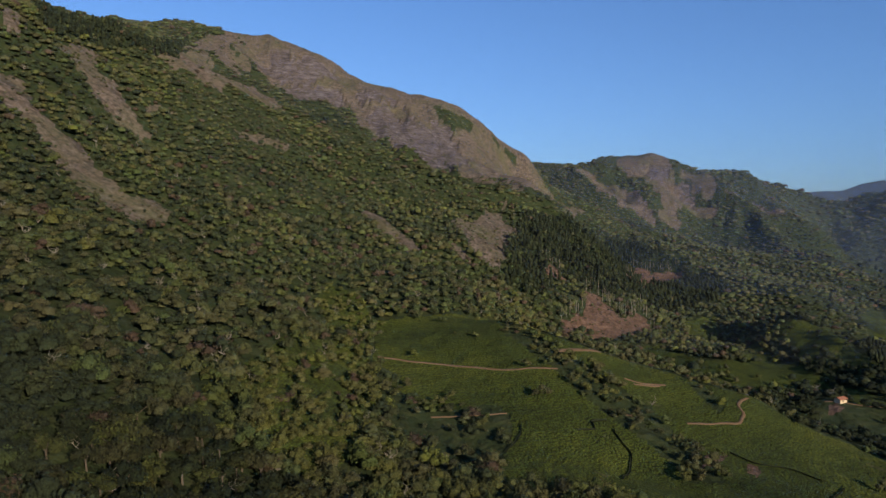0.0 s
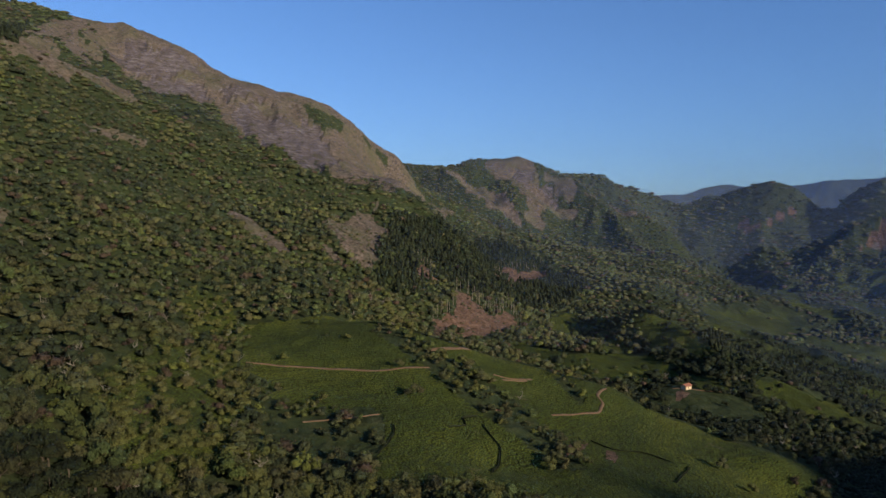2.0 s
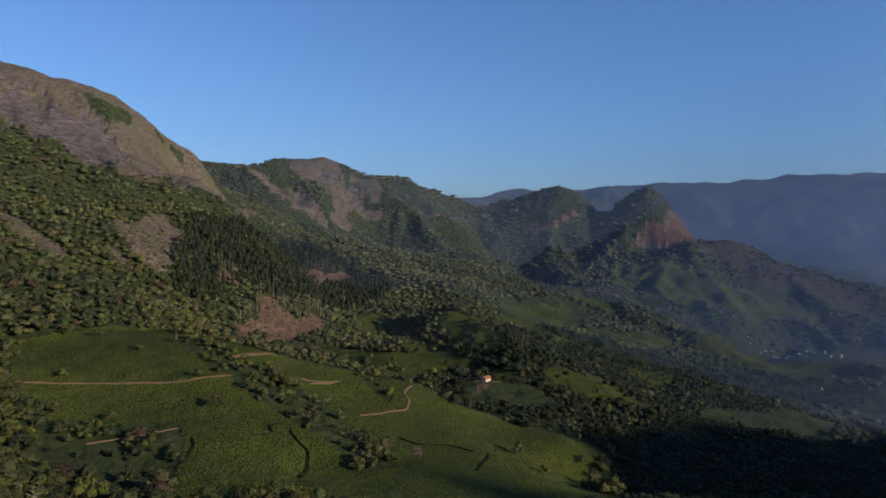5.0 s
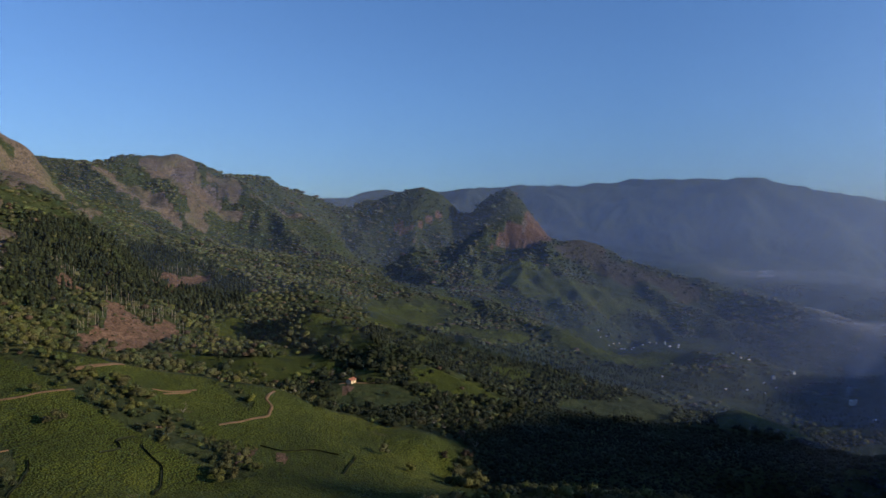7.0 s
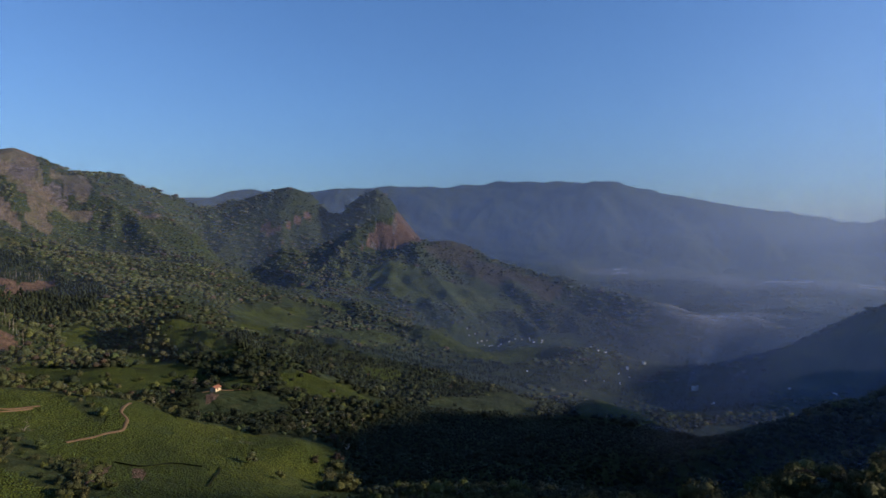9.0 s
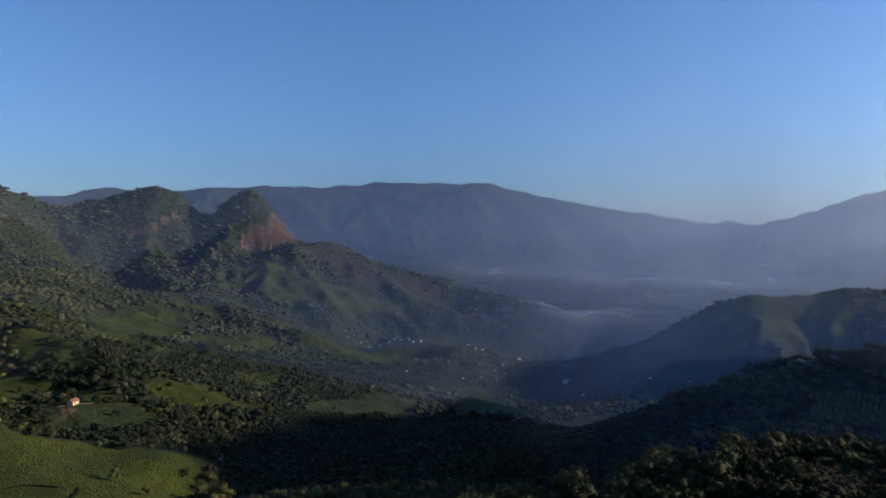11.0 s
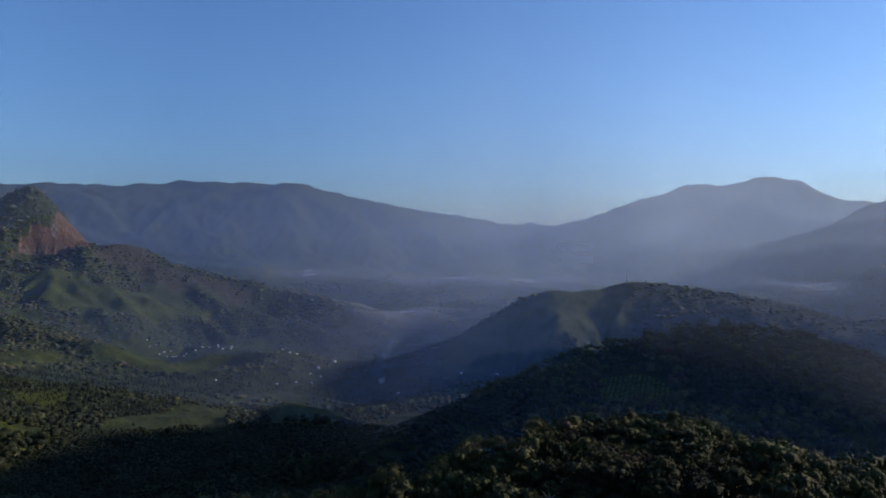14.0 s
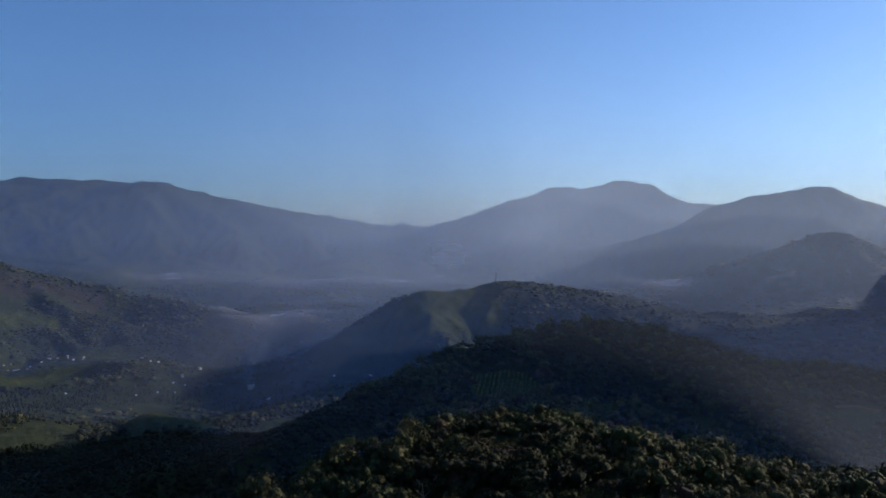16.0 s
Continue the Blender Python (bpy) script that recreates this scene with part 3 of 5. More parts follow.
me = fast_mesh("ground", np.column_stack([GX, GY, GZ]), sheet_tris(len(rings), len(angles), True), **LAND)
me.shade_smooth()
ground = new("ground", me)


def layer(nt, name):
    a = nt.nodes.new("ShaderNodeAttribute")
    a.attribute_name = name
    return a.outputs["Fac"]


def land_material():
    m, nt, b = mat("land_cover", 0.95)
    where = nt.nodes.new("ShaderNodeTexCoord").outputs["Object"]
    fine, mid = grain(nt, where, 0.9, 5, 0.7), grain(nt, where, 0.11, 5, 0.65)
    broad = grain(nt, where, 0.018, 4)
    edge = maths(nt, "MULTIPLY", maths(nt, "SUBTRACT", grain(nt, where, 0.16, 6, 0.75), 0.5), 1.3)

    def share(name, lo=0.35, hi=0.65):
        s = nt.nodes.new("ShaderNodeMapRange")
        s.interpolation_type = "SMOOTHSTEP"
        s.inputs["From Min"].default_value, s.inputs["From Max"].default_value = lo, hi
        nt.links.new(maths(nt, "ADD", layer(nt, name), edge), s.inputs["Value"])
        return s.outputs["Result"]

    floor = ramp(nt, mid, [(0.3, (0.018, 0.026, 0.009)), (0.5, (0.030, 0.040, 0.013)), (0.75, (0.056, 0.056, 0.021))])
    # tea: bushes a metre wide with dark lanes, in patches of younger and older leaf
    cell = node(nt, "ShaderNodeTexVoronoi", Scale=1.05)
    cell.feature = "F1"
    nt.links.new(where, cell.inputs["Vector"])
    leaf = ramp(nt, maths(nt, "ADD", maths(nt, "MULTIPLY", broad, 0.7), maths(nt, "MULTIPLY", mid, 0.3)),
                [(0.3, (0.045, 0.062, 0.009)), (0.5, (0.082, 0.103, 0.013)), (0.68, (0.150, 0.164, 0.020))])
    lane = ramp(nt, cell.outputs["Distance"], [(0.25, (1, 1, 1)), (0.75, (0.38, 0.36, 0.30))])
    tea = blend(nt, 1.0, leaf, lane, "MULTIPLY")
    # the bushes stand in rows along the contour, each row's shade painted dark
    split = nt.nodes.new("ShaderNodeSeparateXYZ")
    nt.links.new(where, split.inputs[0])
    level = maths(nt, "ADD", maths(nt, "MULTIPLY", split.outputs["Z"], 11.0), maths(nt, "MULTIPLY", mid, 16.0))
    row = maths(nt, "ADD", maths(nt, "MULTIPLY", maths(nt, "SINE", level), 0.5), 0.5)
    tea = blend(nt, maths(nt, "MULTIPLY", row, 0.5), tea, (0.028, 0.034, 0.012))
    worn = maths(nt, "GREATER_THAN", grain(nt, where, 0.05, 6, 0.7), 0.66)
    tea = blend(nt, maths(nt, "MULTIPLY", worn, 0.45), tea, (0.12, 0.10, 0.045))
    tuft = grain(nt, where, 0.3, 5, 0.75)
    dry = ramp(nt, maths(nt, "ADD", maths(nt, "MULTIPLY", mid, 0.35), maths(nt, "MULTIPLY", tuft, 0.65)),
               [(0.38, (0.036, 0.031, 0.022)), (0.5, (0.102, 0.076, 0.055)), (0.62, (0.178, 0.134, 0.104))])
    dry = blend(nt, ramp(nt, broad, [(0.45, (0, 0, 0)), (0.7, (0.6, 0.6, 0.6))]), dry, (0.085, 0.085, 0.032))
    # rock: bedded, streaked, purple grey
    bed = nt.nodes.new("ShaderNodeMapping")
    bed.inputs["Scale"].default_value = (0.05, 0.05, 0.16)
    bed.inputs["Rotation"].default_value = (0.25, 0.1, 0)
    nt.links.new(where, bed.inputs["Vector"])
    strata = grain(nt, bed.outputs[0], 1.6, 8, 0.7, 0.6)
    stone = ramp(nt, strata, [(0.34, (0.052, 0.041, 0.039)), (0.48, (0.108, 0.083, 0.078)), (0.66, (0.215, 0.176, 0.168))])
    clay = ramp(nt, maths(nt, "ADD", maths(nt, "MULTIPLY", grain(nt, where, 0.28, 5, 0.75), 0.7), maths(nt, "MULTIPLY", mid, 0.3)), [(0.36, (0.046, 0.034, 0.020)), (0.5, (0.105, 0.061, 0.040)), (0.66, (0.21, 0.128, 0.088))])
    heath = ramp(nt, fine, [(0.3, (0.030, 0.030, 0.018)), (0.7, (0.060, 0.050, 0.033))])
    colour = blend(nt, share("tea", 0.3, 0.7), floor, tea)
    colour = blend(nt, share("heath"), colour, heath)
    colour = blend(nt, share("grass"), colour, dry)
    colour = blend(nt, maths(nt, "MULTIPLY", share("rock", 0.4, 0.9), ramp(nt, grain(nt, where, 0.09, 7, 0.78), [(0.41, (0, 0, 0)), (0.49, (1, 1, 1))])), colour, stone)
    colour = blend(nt, share("soil"), colour, clay)
    nt.links.new(colour, b.inputs["Base Color"])
    rough_rock = maths(nt, "MULTIPLY", maths(nt, "MULTIPLY", strata, layer(nt, "rock")), 7.0)
    bushes = maths(nt, "MULTIPLY", maths(nt, "MULTIPLY", cell.outputs["Distance"], layer(nt, "tea")), -1.1)
    tufts = maths(nt, "MULTIPLY", maths(nt, "ADD", fine, maths(nt, "MULTIPLY", mid, 3.0)), 0.9)
    knolls = maths(nt, "MULTIPLY", grain(nt, where, 0.03, 4, 0.6), 10.0)
    bump(nt, b, maths(nt, "ADD", maths(nt, "ADD", rough_rock, bushes), maths(nt, "ADD", tufts, knolls)), 0.9, 1.0)
    return m


ground.data.materials.append(land_material())
tagged(ground, "steep mountain slopes with tea fields and dry grass", "ground", kind="structure")


# ---- tracks and field ditches that lie on the ground ----
def strip(kind, wide, line):
    line = np.array(line, float)
    legs = np.concatenate([[0], np.cumsum(np.hypot(*np.diff(line, axis=0).T))])
    s = np.linspace(0, legs[-1], max(int(legs[-1] / 2.5), 6))
    px, py = np.interp(s, legs, line[:, 0]), np.interp(s, legs, line[:, 1])
    k = np.array([1, 3, 4, 3, 1]) / 12
    if len(px) > 9:
        px[2:-2], py[2:-2] = np.convolve(px, k, "valid"), np.convolve(py, k, "valid")
    px, py = px + 0.9 * fractal(px, py, 9.0, 2, 3), py + 0.9 * fractal(px, py, 9.0, 2, 8)
    tx, ty = np.gradient(px), np.gradient(py)
    n = np.hypot(tx, ty)
    nx, ny = -ty / n, tx / n
    half = wide / 2 * (1 + 0.35 * fractal(px, py, 6.0, 2, 19))
    across = np.array([-1.0, -0.6, 0.6, 1.0])
    x, y = px[:, None] + nx[:, None] * half[:, None] * across, py[:, None] + ny[:, None] * half[:, None] * across
    dip = np.array([-0.5, 0.0, 0.0, -0.5]) if kind == "track" else np.array([0.35, -0.15, -0.15, 0.35])
    z = ground_at(x.ravel(), y.ravel()).reshape(x.shape) + 0.3 + dip
    me = fast_mesh(kind, np.column_stack([x.ravel(), y.ravel(), z.ravel()]), sheet_tris(len(px), 4, False)[:, ::-1])
    me.materials.append(EARTH if kind == "track" else DITCH)
    label = "bare reddish earth track between tea bushes" if kind == "track" else "dark overgrown drainage ditch through tea"
    return tagged(new(kind, me), label, kind, kind="structure")


def ground_at(x, y):
    """Height of the built ground sheet, between its own vertices."""
    x, y = np.asarray(x, float), np.asarray(y, float)
    r, a = np.hypot(x, y), np.arctan2(x, y)
    i = np.clip(np.searchsorted(rings, r) - 1, 0, len(rings) - 2)
    j = np.clip(np.searchsorted(angles, a) - 1, 0, len(angles) - 2)
    u, v = (r - rings[i]) / (rings[i + 1] - rings[i]), (a - angles[j]) / (angles[j + 1] - angles[j])
    Z = GZ.reshape(RR.shape)
    return (Z[i, j] * (1 - v) + Z[i, j + 1] * v) * (1 - u) + (Z[i + 1, j] * (1 - v) + Z[i + 1, j + 1] * v) * u


EARTH = plain("track_earth", (0.15, 0.092, 0.050), 0.95, 0.4, 0.35)
DITCH = plain("ditch_scrub", (0.020, 0.024, 0.012), 0.95, 0.4, 0.4)
strip("track", 1.9, [(-36, 369), (-26, 371), (-2, 369), (19, 363), (34, 359), (60, 362)])
strip("track", 4, [(65, 393), (78, 404), (94, 414)])
strip("track", 1.1, [(-6, 303), (4, 307), (11, 310), (29, 313)])
strip("track", 1.4, [(104, 376), (120, 382)])
strip("track", 2, [(122, 344), (136, 348), (151, 350), (159, 362), (158, 370), (169, 382)])
strip("track", 1.4, [(100, 379), (109, 380), (124, 385)])
strip("track", 1.8, [(262, 472), (290, 467), (318, 476)])
strip("track", 1.8, [(88, 331), (95, 335)])
strip("ditch", 0.65, [(59, 302), (65, 304), (68, 306), (67, 312), (75, 316)])
strip("ditch", 0.7, [(77, 309), (76, 304), (80, 297), (81, 293), (78, 286), (70, 267)])
strip("ditch", 0.7, [(25, 278), (28, 284), (33, 294), (34, 303)])
strip("ditch", 0.5, [(132, 316), (139, 307), (156, 305), (164, 297)])
strip("ditch", 0.5, [(152, 270), (172, 292)])
strip("track", 3, [(648, 853), (672, 838), (702, 841)])
strip("track", 3.5, [(399, -178), (409, -192), (404, -204)])


# ---- trees ----
def ball(level):
    """Vertices and triangles of a small faceted ball."""
    bm = bmesh.new()
    bmesh.ops.create_icosphere(bm, subdivisions=level, radius=1.0)
    bm.verts.ensure_lookup_table()
    v, f = np.array([p.co[:] for p in bm.verts]), np.array([[p.index for p in q.verts] for q in bm.faces])
    bm.free()
    return v, f


BALL = {k: ball(k) for k in (1, 2)}


def join(pieces):
    verts, tris, at = [], [], 0
    for v, f in pieces:
        verts.append(v)
        tris.append(f + at)
        at += len(v)
    return np.concatenate(verts), np.concatenate(tris)


def stick(p, q, a, b, sides=5):
    """A tapered limb from p to q."""
    p, q = np.array(p, float), np.array(q, float)
    w = (q - p) / np.linalg.norm(q - p)
    u = np.cross(w, (0.3, 0.9, 0.2))
    u /= np.linalg.norm(u)
    s = np.cross(w, u)
    t = np.linspace(0, 2 * np.pi, sides, endpoint=False)
    ring = np.outer(np.cos(t), u) + np.outer(np.sin(t), s)
    v = np.concatenate([p + ring * a, q + ring * b])
    i = np.arange(sides)
    j = (i + 1) % sides
    return v, np.concatenate([np.column_stack([i, j, j + sides]), np.column_stack([i, j + sides, i + sides])])


def leaves(rng, centre, radius, number, size, flat=0.75, top=-0.25):
    """Small tilted sprays of leaf round a lobe of the crown."""
    d = rng.normal(size=(number * 3, 3))
    d /= np.linalg.norm(d, axis=1)[:, None]
    d = d[d[:, 2] > top][:number]
    c = centre + d * radius * rng.uniform(0.82, 1.14, (len(d), 1)) * np.array([1, 1, flat])
    n = d + rng.normal(scale=0.55, size=d.shape)
    n /= np.linalg.norm(n, axis=1)[:, None]
    u = np.cross(n, rng.normal(size=d.shape))
    u /= np.linalg.norm(u, axis=1)[:, None]
    w = np.cross(n, u)
    s = size * rng.uniform(0.6, 1.3, (len(d), 1))
    corners = np.stack([c - u * s, c - w * s * 0.7, c + u * s, c + w * s * 0.7], 1)
    v = corners.reshape(-1, 3)
    k = np.arange(len(d)) * 4
    return v, np.concatenate([np.column_stack([k, k + 1, k + 2]), np.column_stack([k, k + 2, k + 3])])


def lobe(rng, centre, radius, level=1, rough=0.32, flat=0.75):
    v, f = BALL[level]
    f = f[v[f].mean(1)[:, 2] > -0.5]
    return centre + v * (radius * rng.uniform(1 - rough, 1 + rough, (len(v), 1))) * np.array([1, 1, flat]), f


def broad_crown(seed, lobes, sprays, size, high=7.0, wide=4.0, inner=0.86, flat=0.75):
    """An uneven crown of several lobes, about twice wide across, its middle at high."""
    rng = np.random.default_rng(seed)
    pieces = []
    for k in range(lobes):
        a, r = rng.uniform(0, 2 * np.pi), wide * (0.0 if k == 0 else rng.uniform(0.45, 0.72))
        c = np.array([r * math.cos(a), r * math.sin(a), high + rng.uniform(-1.0, 1.1) + (0.9 if k == 0 else 0)])
        rad = wide * rng.uniform(0.42, 0.6)
        pieces.append(lobe(rng, c, rad * inner, 1, 0.32, flat))
        if sprays:
            pieces.append(leaves(rng, c, rad, sprays // lobes, size, flat))
    return join(pieces)


def pine_crown(seed, sprays, size, high=17.0, wide=2.3):
    rng = np.random.default_rng(seed)
    pieces = []
    for k, f in enumerate((0.55, 0.85)):
        rad = wide * (1.0, 0.85)[k] * rng.uniform(0.85, 1.15)
        c = np.array([rng.uniform(-0.5, 0.5), rng.uniform(-0.5, 0.5), high * f])
        pieces.append(lobe(rng, c, rad, 1, 0.3, 1.35))
        if sprays:
            pieces.append(leaves(rng, c, rad, sprays // 3, size, 1.25, -0.7))
    return join(pieces)


def bare_crown(seed, high=8.0, twigs=22):
    rng = np.random.default_rng(seed)
    pieces = []
    tips = [((0, 0, high * 0.35), 0.2)]
    for k in range(twigs):
        base, r = tips[rng.integers(0, len(tips))]
        way = np.array([rng.normal(), rng.normal(), rng.uniform(0.3, 1.4)])
        end = np.array(base) + way / np.linalg.norm(way) * high * rng.uniform(0.16, 0.3)
        pieces.append(stick(base, end, r, r * 0.6, 3))
        tips.append((tuple(end), max(r * 0.62, 0.05)))
    return join(pieces)


def trunk_mesh(seed, high=6.5):
    rng = np.random.default_rng(seed)
    top = np.array([rng.uniform(-0.4, 0.4), rng.uniform(-0.4, 0.4), high * 0.72])
    pieces = [stick((0, 0, -1.2), top, 0.34, 0.2, 6)]
    for k in range(4):
        a = k * 1.57 + rng.uniform(-0.5, 0.5)
        pieces.append(stick(top * rng.uniform(0.75, 1.0), top + np.array([2.2 * math.cos(a), 2.2 * math.sin(a), rng.uniform(1.0, 2.4)]), 0.15, 0.06, 4))
    return join(pieces)


def foliage(name, stops, single, fine=2.4, depth=0.8):
    """Leaf of many greens: one tint to a tree, and each spray a little lighter or darker."""
    m, nt, b = mat(name, 0.75)
    b.inputs["Specular IOR Level"].default_value = 0.2
    where = nt.nodes.new("ShaderNodeTexCoord").outputs["Object"]
    tint = nt.nodes.new("ShaderNodeObjectInfo").outputs["Random"] if single else layer(nt, "tint")
    tone = ramp(nt, tint, stops)
    island = nt.nodes.new("ShaderNodeNewGeometry").outputs["Random Per Island"]
    fleck = grain(nt, where, fine, 5, 0.8)
    shade = maths(nt, "ADD", maths(nt, "MULTIPLY", island, 0.7), maths(nt, "SUBTRACT", maths(nt, "MULTIPLY", fleck, 3.2), 1.05))
    grey = node(nt, "ShaderNodeCombineXYZ")
    for k in range(3):
        nt.links.new(shade, grey.inputs[k])
    nt.links.new(blend(nt, 1.0, tone, grey.outputs[0], "MULTIPLY"), b.inputs["Base Color"])
    bump(nt, b, grain(nt, where, fine * 0.9, 5, 0.8), 1.0, 1.3 * depth)
    return m


WOODS = [(0.0, (0.033, 0.042, 0.019)), (0.16, (0.051, 0.061, 0.023)), (0.3, (0.081, 0.074, 0.032)), (0.42, (0.069, 0.09, 0.027)), (0.54, (0.102, 0.091, 0.037)),
         (0.66, (0.077, 0.095, 0.022)), (0.77, (0.106, 0.091, 0.036)), (0.87, (0.124, 0.134, 0.025)), (0.93, (0.082, 0.057, 0.035)), (1.0, (0.09, 0.056, 0.036))]
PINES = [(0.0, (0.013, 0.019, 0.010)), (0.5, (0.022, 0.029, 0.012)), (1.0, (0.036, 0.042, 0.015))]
# WOODS darkened, for the nearest single trees
FLANK = [(0.0, (0.016, 0.024, 0.01)), (0.3, (0.031, 0.037, 0.012)), (0.55, (0.048, 0.046, 0.017)), (0.8, (0.06, 0.067, 0.017)), (0.92, (0.079, 0.084, 0.018)), (0.95, (0.072, 0.05, 0.026)), (1.0, (0.079, 0.05, 0.03))]
LEAF, LEAF_ONE = foliage("forest_leaf", WOODS, False), foliage("crown_leaf", FLANK, True)
FAR_LEAF = foliage("distant_leaf", WOODS, False, 0.32, 2.2)
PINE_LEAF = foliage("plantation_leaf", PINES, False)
BARK = plain("bark", (0.09, 0.07, 0.05), 0.95, 1.0, 0.4, 0.05)
PALE_BARK = plain("bleached_wood", (0.24, 0.20, 0.16), 0.9, 1.0, 0.3)

rng = np.random.default_rng(7)
LOW_AZ, HIGH_AZ = radians(-38), radians(121)


def scatter(near, far, gap, seed):
    """Points about gap metres apart over the ground between two distances from the eye, within its sweep."""
    r = np.random.default_rng(seed)
    g = np.arange(-far, far, gap)
    x, y = (c.ravel() + r.uniform(-0.45, 0.45, c.size) * gap for c in np.meshgrid(g, g))
    d, a = np.hypot(x, y), np.arctan2(x, y)
    keep = (d > near) & (d < far) & (a > LOW_AZ) & (a < HIGH_AZ)
    return x[keep], y[keep]


def growth(x, y, thin=0.015, shrub=0.38):
    """How likely a tree stands there, and how tall it is for its kind."""
    chance, tall = np.ones(len(x)), np.ones(len(x))
    tea, bush = cover_at("tea", x, y) | cover_at("tearow", x, y), cover_at("gully", x, y)
    r = np.hypot(x, y)
    open_far = smooth(0.12, 0.3, fractal(x, y, 330.0, 4, 71)) * smooth(1700, 2300, r) > 0.5
    chance[open_far] = 0.08
    shade_trees = smooth(0.15, 0.4, fractal(x, y, 70.0, 3, 88)) * (r > 460) * (r < 1000)
    chance[tea] = (thin * (r > 300) + 0.06 * (r > 480) * (r < 900) + 0.5 * shade_trees)[tea]
    on = cover_at("heath", x, y)
    chance[on], tall[on] = 0.8, 0.7
    for kind in ("grass",):
        on = cover_at(kind, x, y)
        chance[on], tall[on] = (shrub + 0.6 * smooth(0.1, 0.3, fractal(x, y, 80.0, 4, 99)))[on], 0.4
    on &= broken(x, y) > 0.5
    chance[on], tall[on] = 0.3, 0.6
    for kind, some in (("rock", 0.05), ("soil", 0.4)):
        on = cover_at(kind, x, y)
        chance[on], tall[on] = some, 0.35
    meadow = valley_open(x, y, ground_at(x, y)) > 0.4
    chance[meadow] = 0.02
    chance[bush], tall[bush] = 0.82, 0.66
    on = cover_at("bush", x, y)
    chance[on], tall[on] = (0.08 + 0.75 * smooth(-0.05, 0.25, fractal(x, y, 38.0, 3, 144)))[on], 0.68
    on = cover_at("wood", x, y)
    chance[on], tall[on] = 0.95, 0.7
    thick = cover_at("thicket", x, y)
    chance[thick], tall[thick] = 0.95, 0.78
    thin_wood = scrub(x, y, ground_at(x, y)) > 0.5
    chance[thin_wood], tall[thin_wood] = np.minimum(chance, 0.85)[thin_wood], 0.74
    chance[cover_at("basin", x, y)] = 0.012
    chance[cover_at("tearow", x, y)] = 0
    chance[(r > 1000) & (x > 2.2 * y)] *= 0.4
    chance[(r > 880) & (r < 1500) & (ground_at(x, y) < 125)] *= 0.45
    # slopes that fall away from the eye, hidden from it, get few trees
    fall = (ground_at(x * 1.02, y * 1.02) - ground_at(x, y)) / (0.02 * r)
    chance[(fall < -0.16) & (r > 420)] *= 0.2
    chance[(np.hypot(x - 268, y - 462) < 17) | (np.hypot(x - 255, y - 442) < 14)] = 0
    return chance, tall


def plant(name, templates, x, y, scale, tint, material, label, category, squash=None):
    """One mesh of many trees: each a turned and scaled copy of a template's shape."""
    z = ground_at(x, y)
    turn = rng.uniform(0, 2 * np.pi, len(x))
    pick = rng.integers(0, len(templates), len(x))
    tall = scale * rng.uniform(0.85, 1.2, len(x)) if squash is None else scale * squash
    V, F, T, at = [], [], [], 0
    for k, (v, f) in enumerate(templates):
        ids = np.where(pick == k)[0]
        c, s = np.cos(turn[ids])[:, None], np.sin(turn[ids])[:, None]
        px = (v[:, 0] * c - v[:, 1] * s) * scale[ids][:, None] + x[ids][:, None]
        py = (v[:, 0] * s + v[:, 1] * c) * scale[ids][:, None] + y[ids][:, None]
        pz = v[:, 2] * tall[ids][:, None] + z[ids][:, None]
        V.append(np.stack([px, py, pz], -1).reshape(-1, 3))
        F.append((f[None] + (np.arange(len(ids)) * len(v))[:, None, None]).reshape(-1, 3) + at)
        T.append(np.repeat(tint[ids], len(v)))
        at += len(ids) * len(v)
    me = fast_mesh(name, np.concatenate(V), np.concatenate(F), tint=np.concatenate(T))
    me.shade_smooth()
    me.materials.append(material)
    return tagged(new(name, me), label, category, kind="stuff")


def tints(x, y):
    """Trees of one kind stand in loose groups."""
    r = np.hypot(x, y)
    t = 0.42 + 0.42 * fractal(x, y, 60.0, 3, 77) + rng.normal(scale=0.24, size=len(x)) * smooth(1500, 500, r)
    t -= 0.08 * smooth(450, 640, r) + 0.1 * smooth(360, 480, r) * smooth(0.45, 0.6, x / np.maximum(y, 1))
    t = np.where((x > 130) & (np.abs(y) < 110) & (x < 300), 0.52 + 0.3 * fractal(x, y, 40.0, 3, 78) + rng.normal(scale=0.08, size=len(x)), t)
    # light and shade painted into tint: darker on steep flank, lighter towards the fields
    t += (0.18 * smooth(-85, -35, x) - 0.26 * smooth(-60, -105, x)) * smooth(520, 400, r) * (y > 80)
    t += 0.25 * cover_at("thicket", x, y)
    return np.where(rng.uniform(size=len(x)) < 0.045, rng.uniform(0.93, 0.99, len(x)), np.clip(t, 0.01, 0.89))


NEAR_SHAPES = [broad_crown(s, 4 + s % 3, 250, 0.31, high=3.6, wide=4.0, inner=0.7, flat=0.8) for s in range(1, 9)]
NEXT_SHAPES = [broad_crown(s, 3 + s % 2, 105, 0.40, high=2.7, wide=4.3, inner=0.76, flat=0.74) for s in range(61, 69)]
MID_SHAPES = [broad_crown(s, 2, 32, 0.55, high=2.0, wide=4.4, inner=0.84, flat=0.74) for s in range(11, 19)]
SLOPE_SHAPES = [broad_crown(s, 1, 14, 0.7, high=1.5, wide=6.4, inner=0.88, flat=0.66) for s in range(71, 79)]
FAR_SHAPES = [broad_crown(s, 1, 0, 1.5, high=0.6, wide=9.0, inner=1.1, flat=0.46) for s in range(21, 27)]
PINE_SHAPES = [pine_crown(s, 9, 0.9, high=8.0, wide=1.7) for s in range(31, 36)]

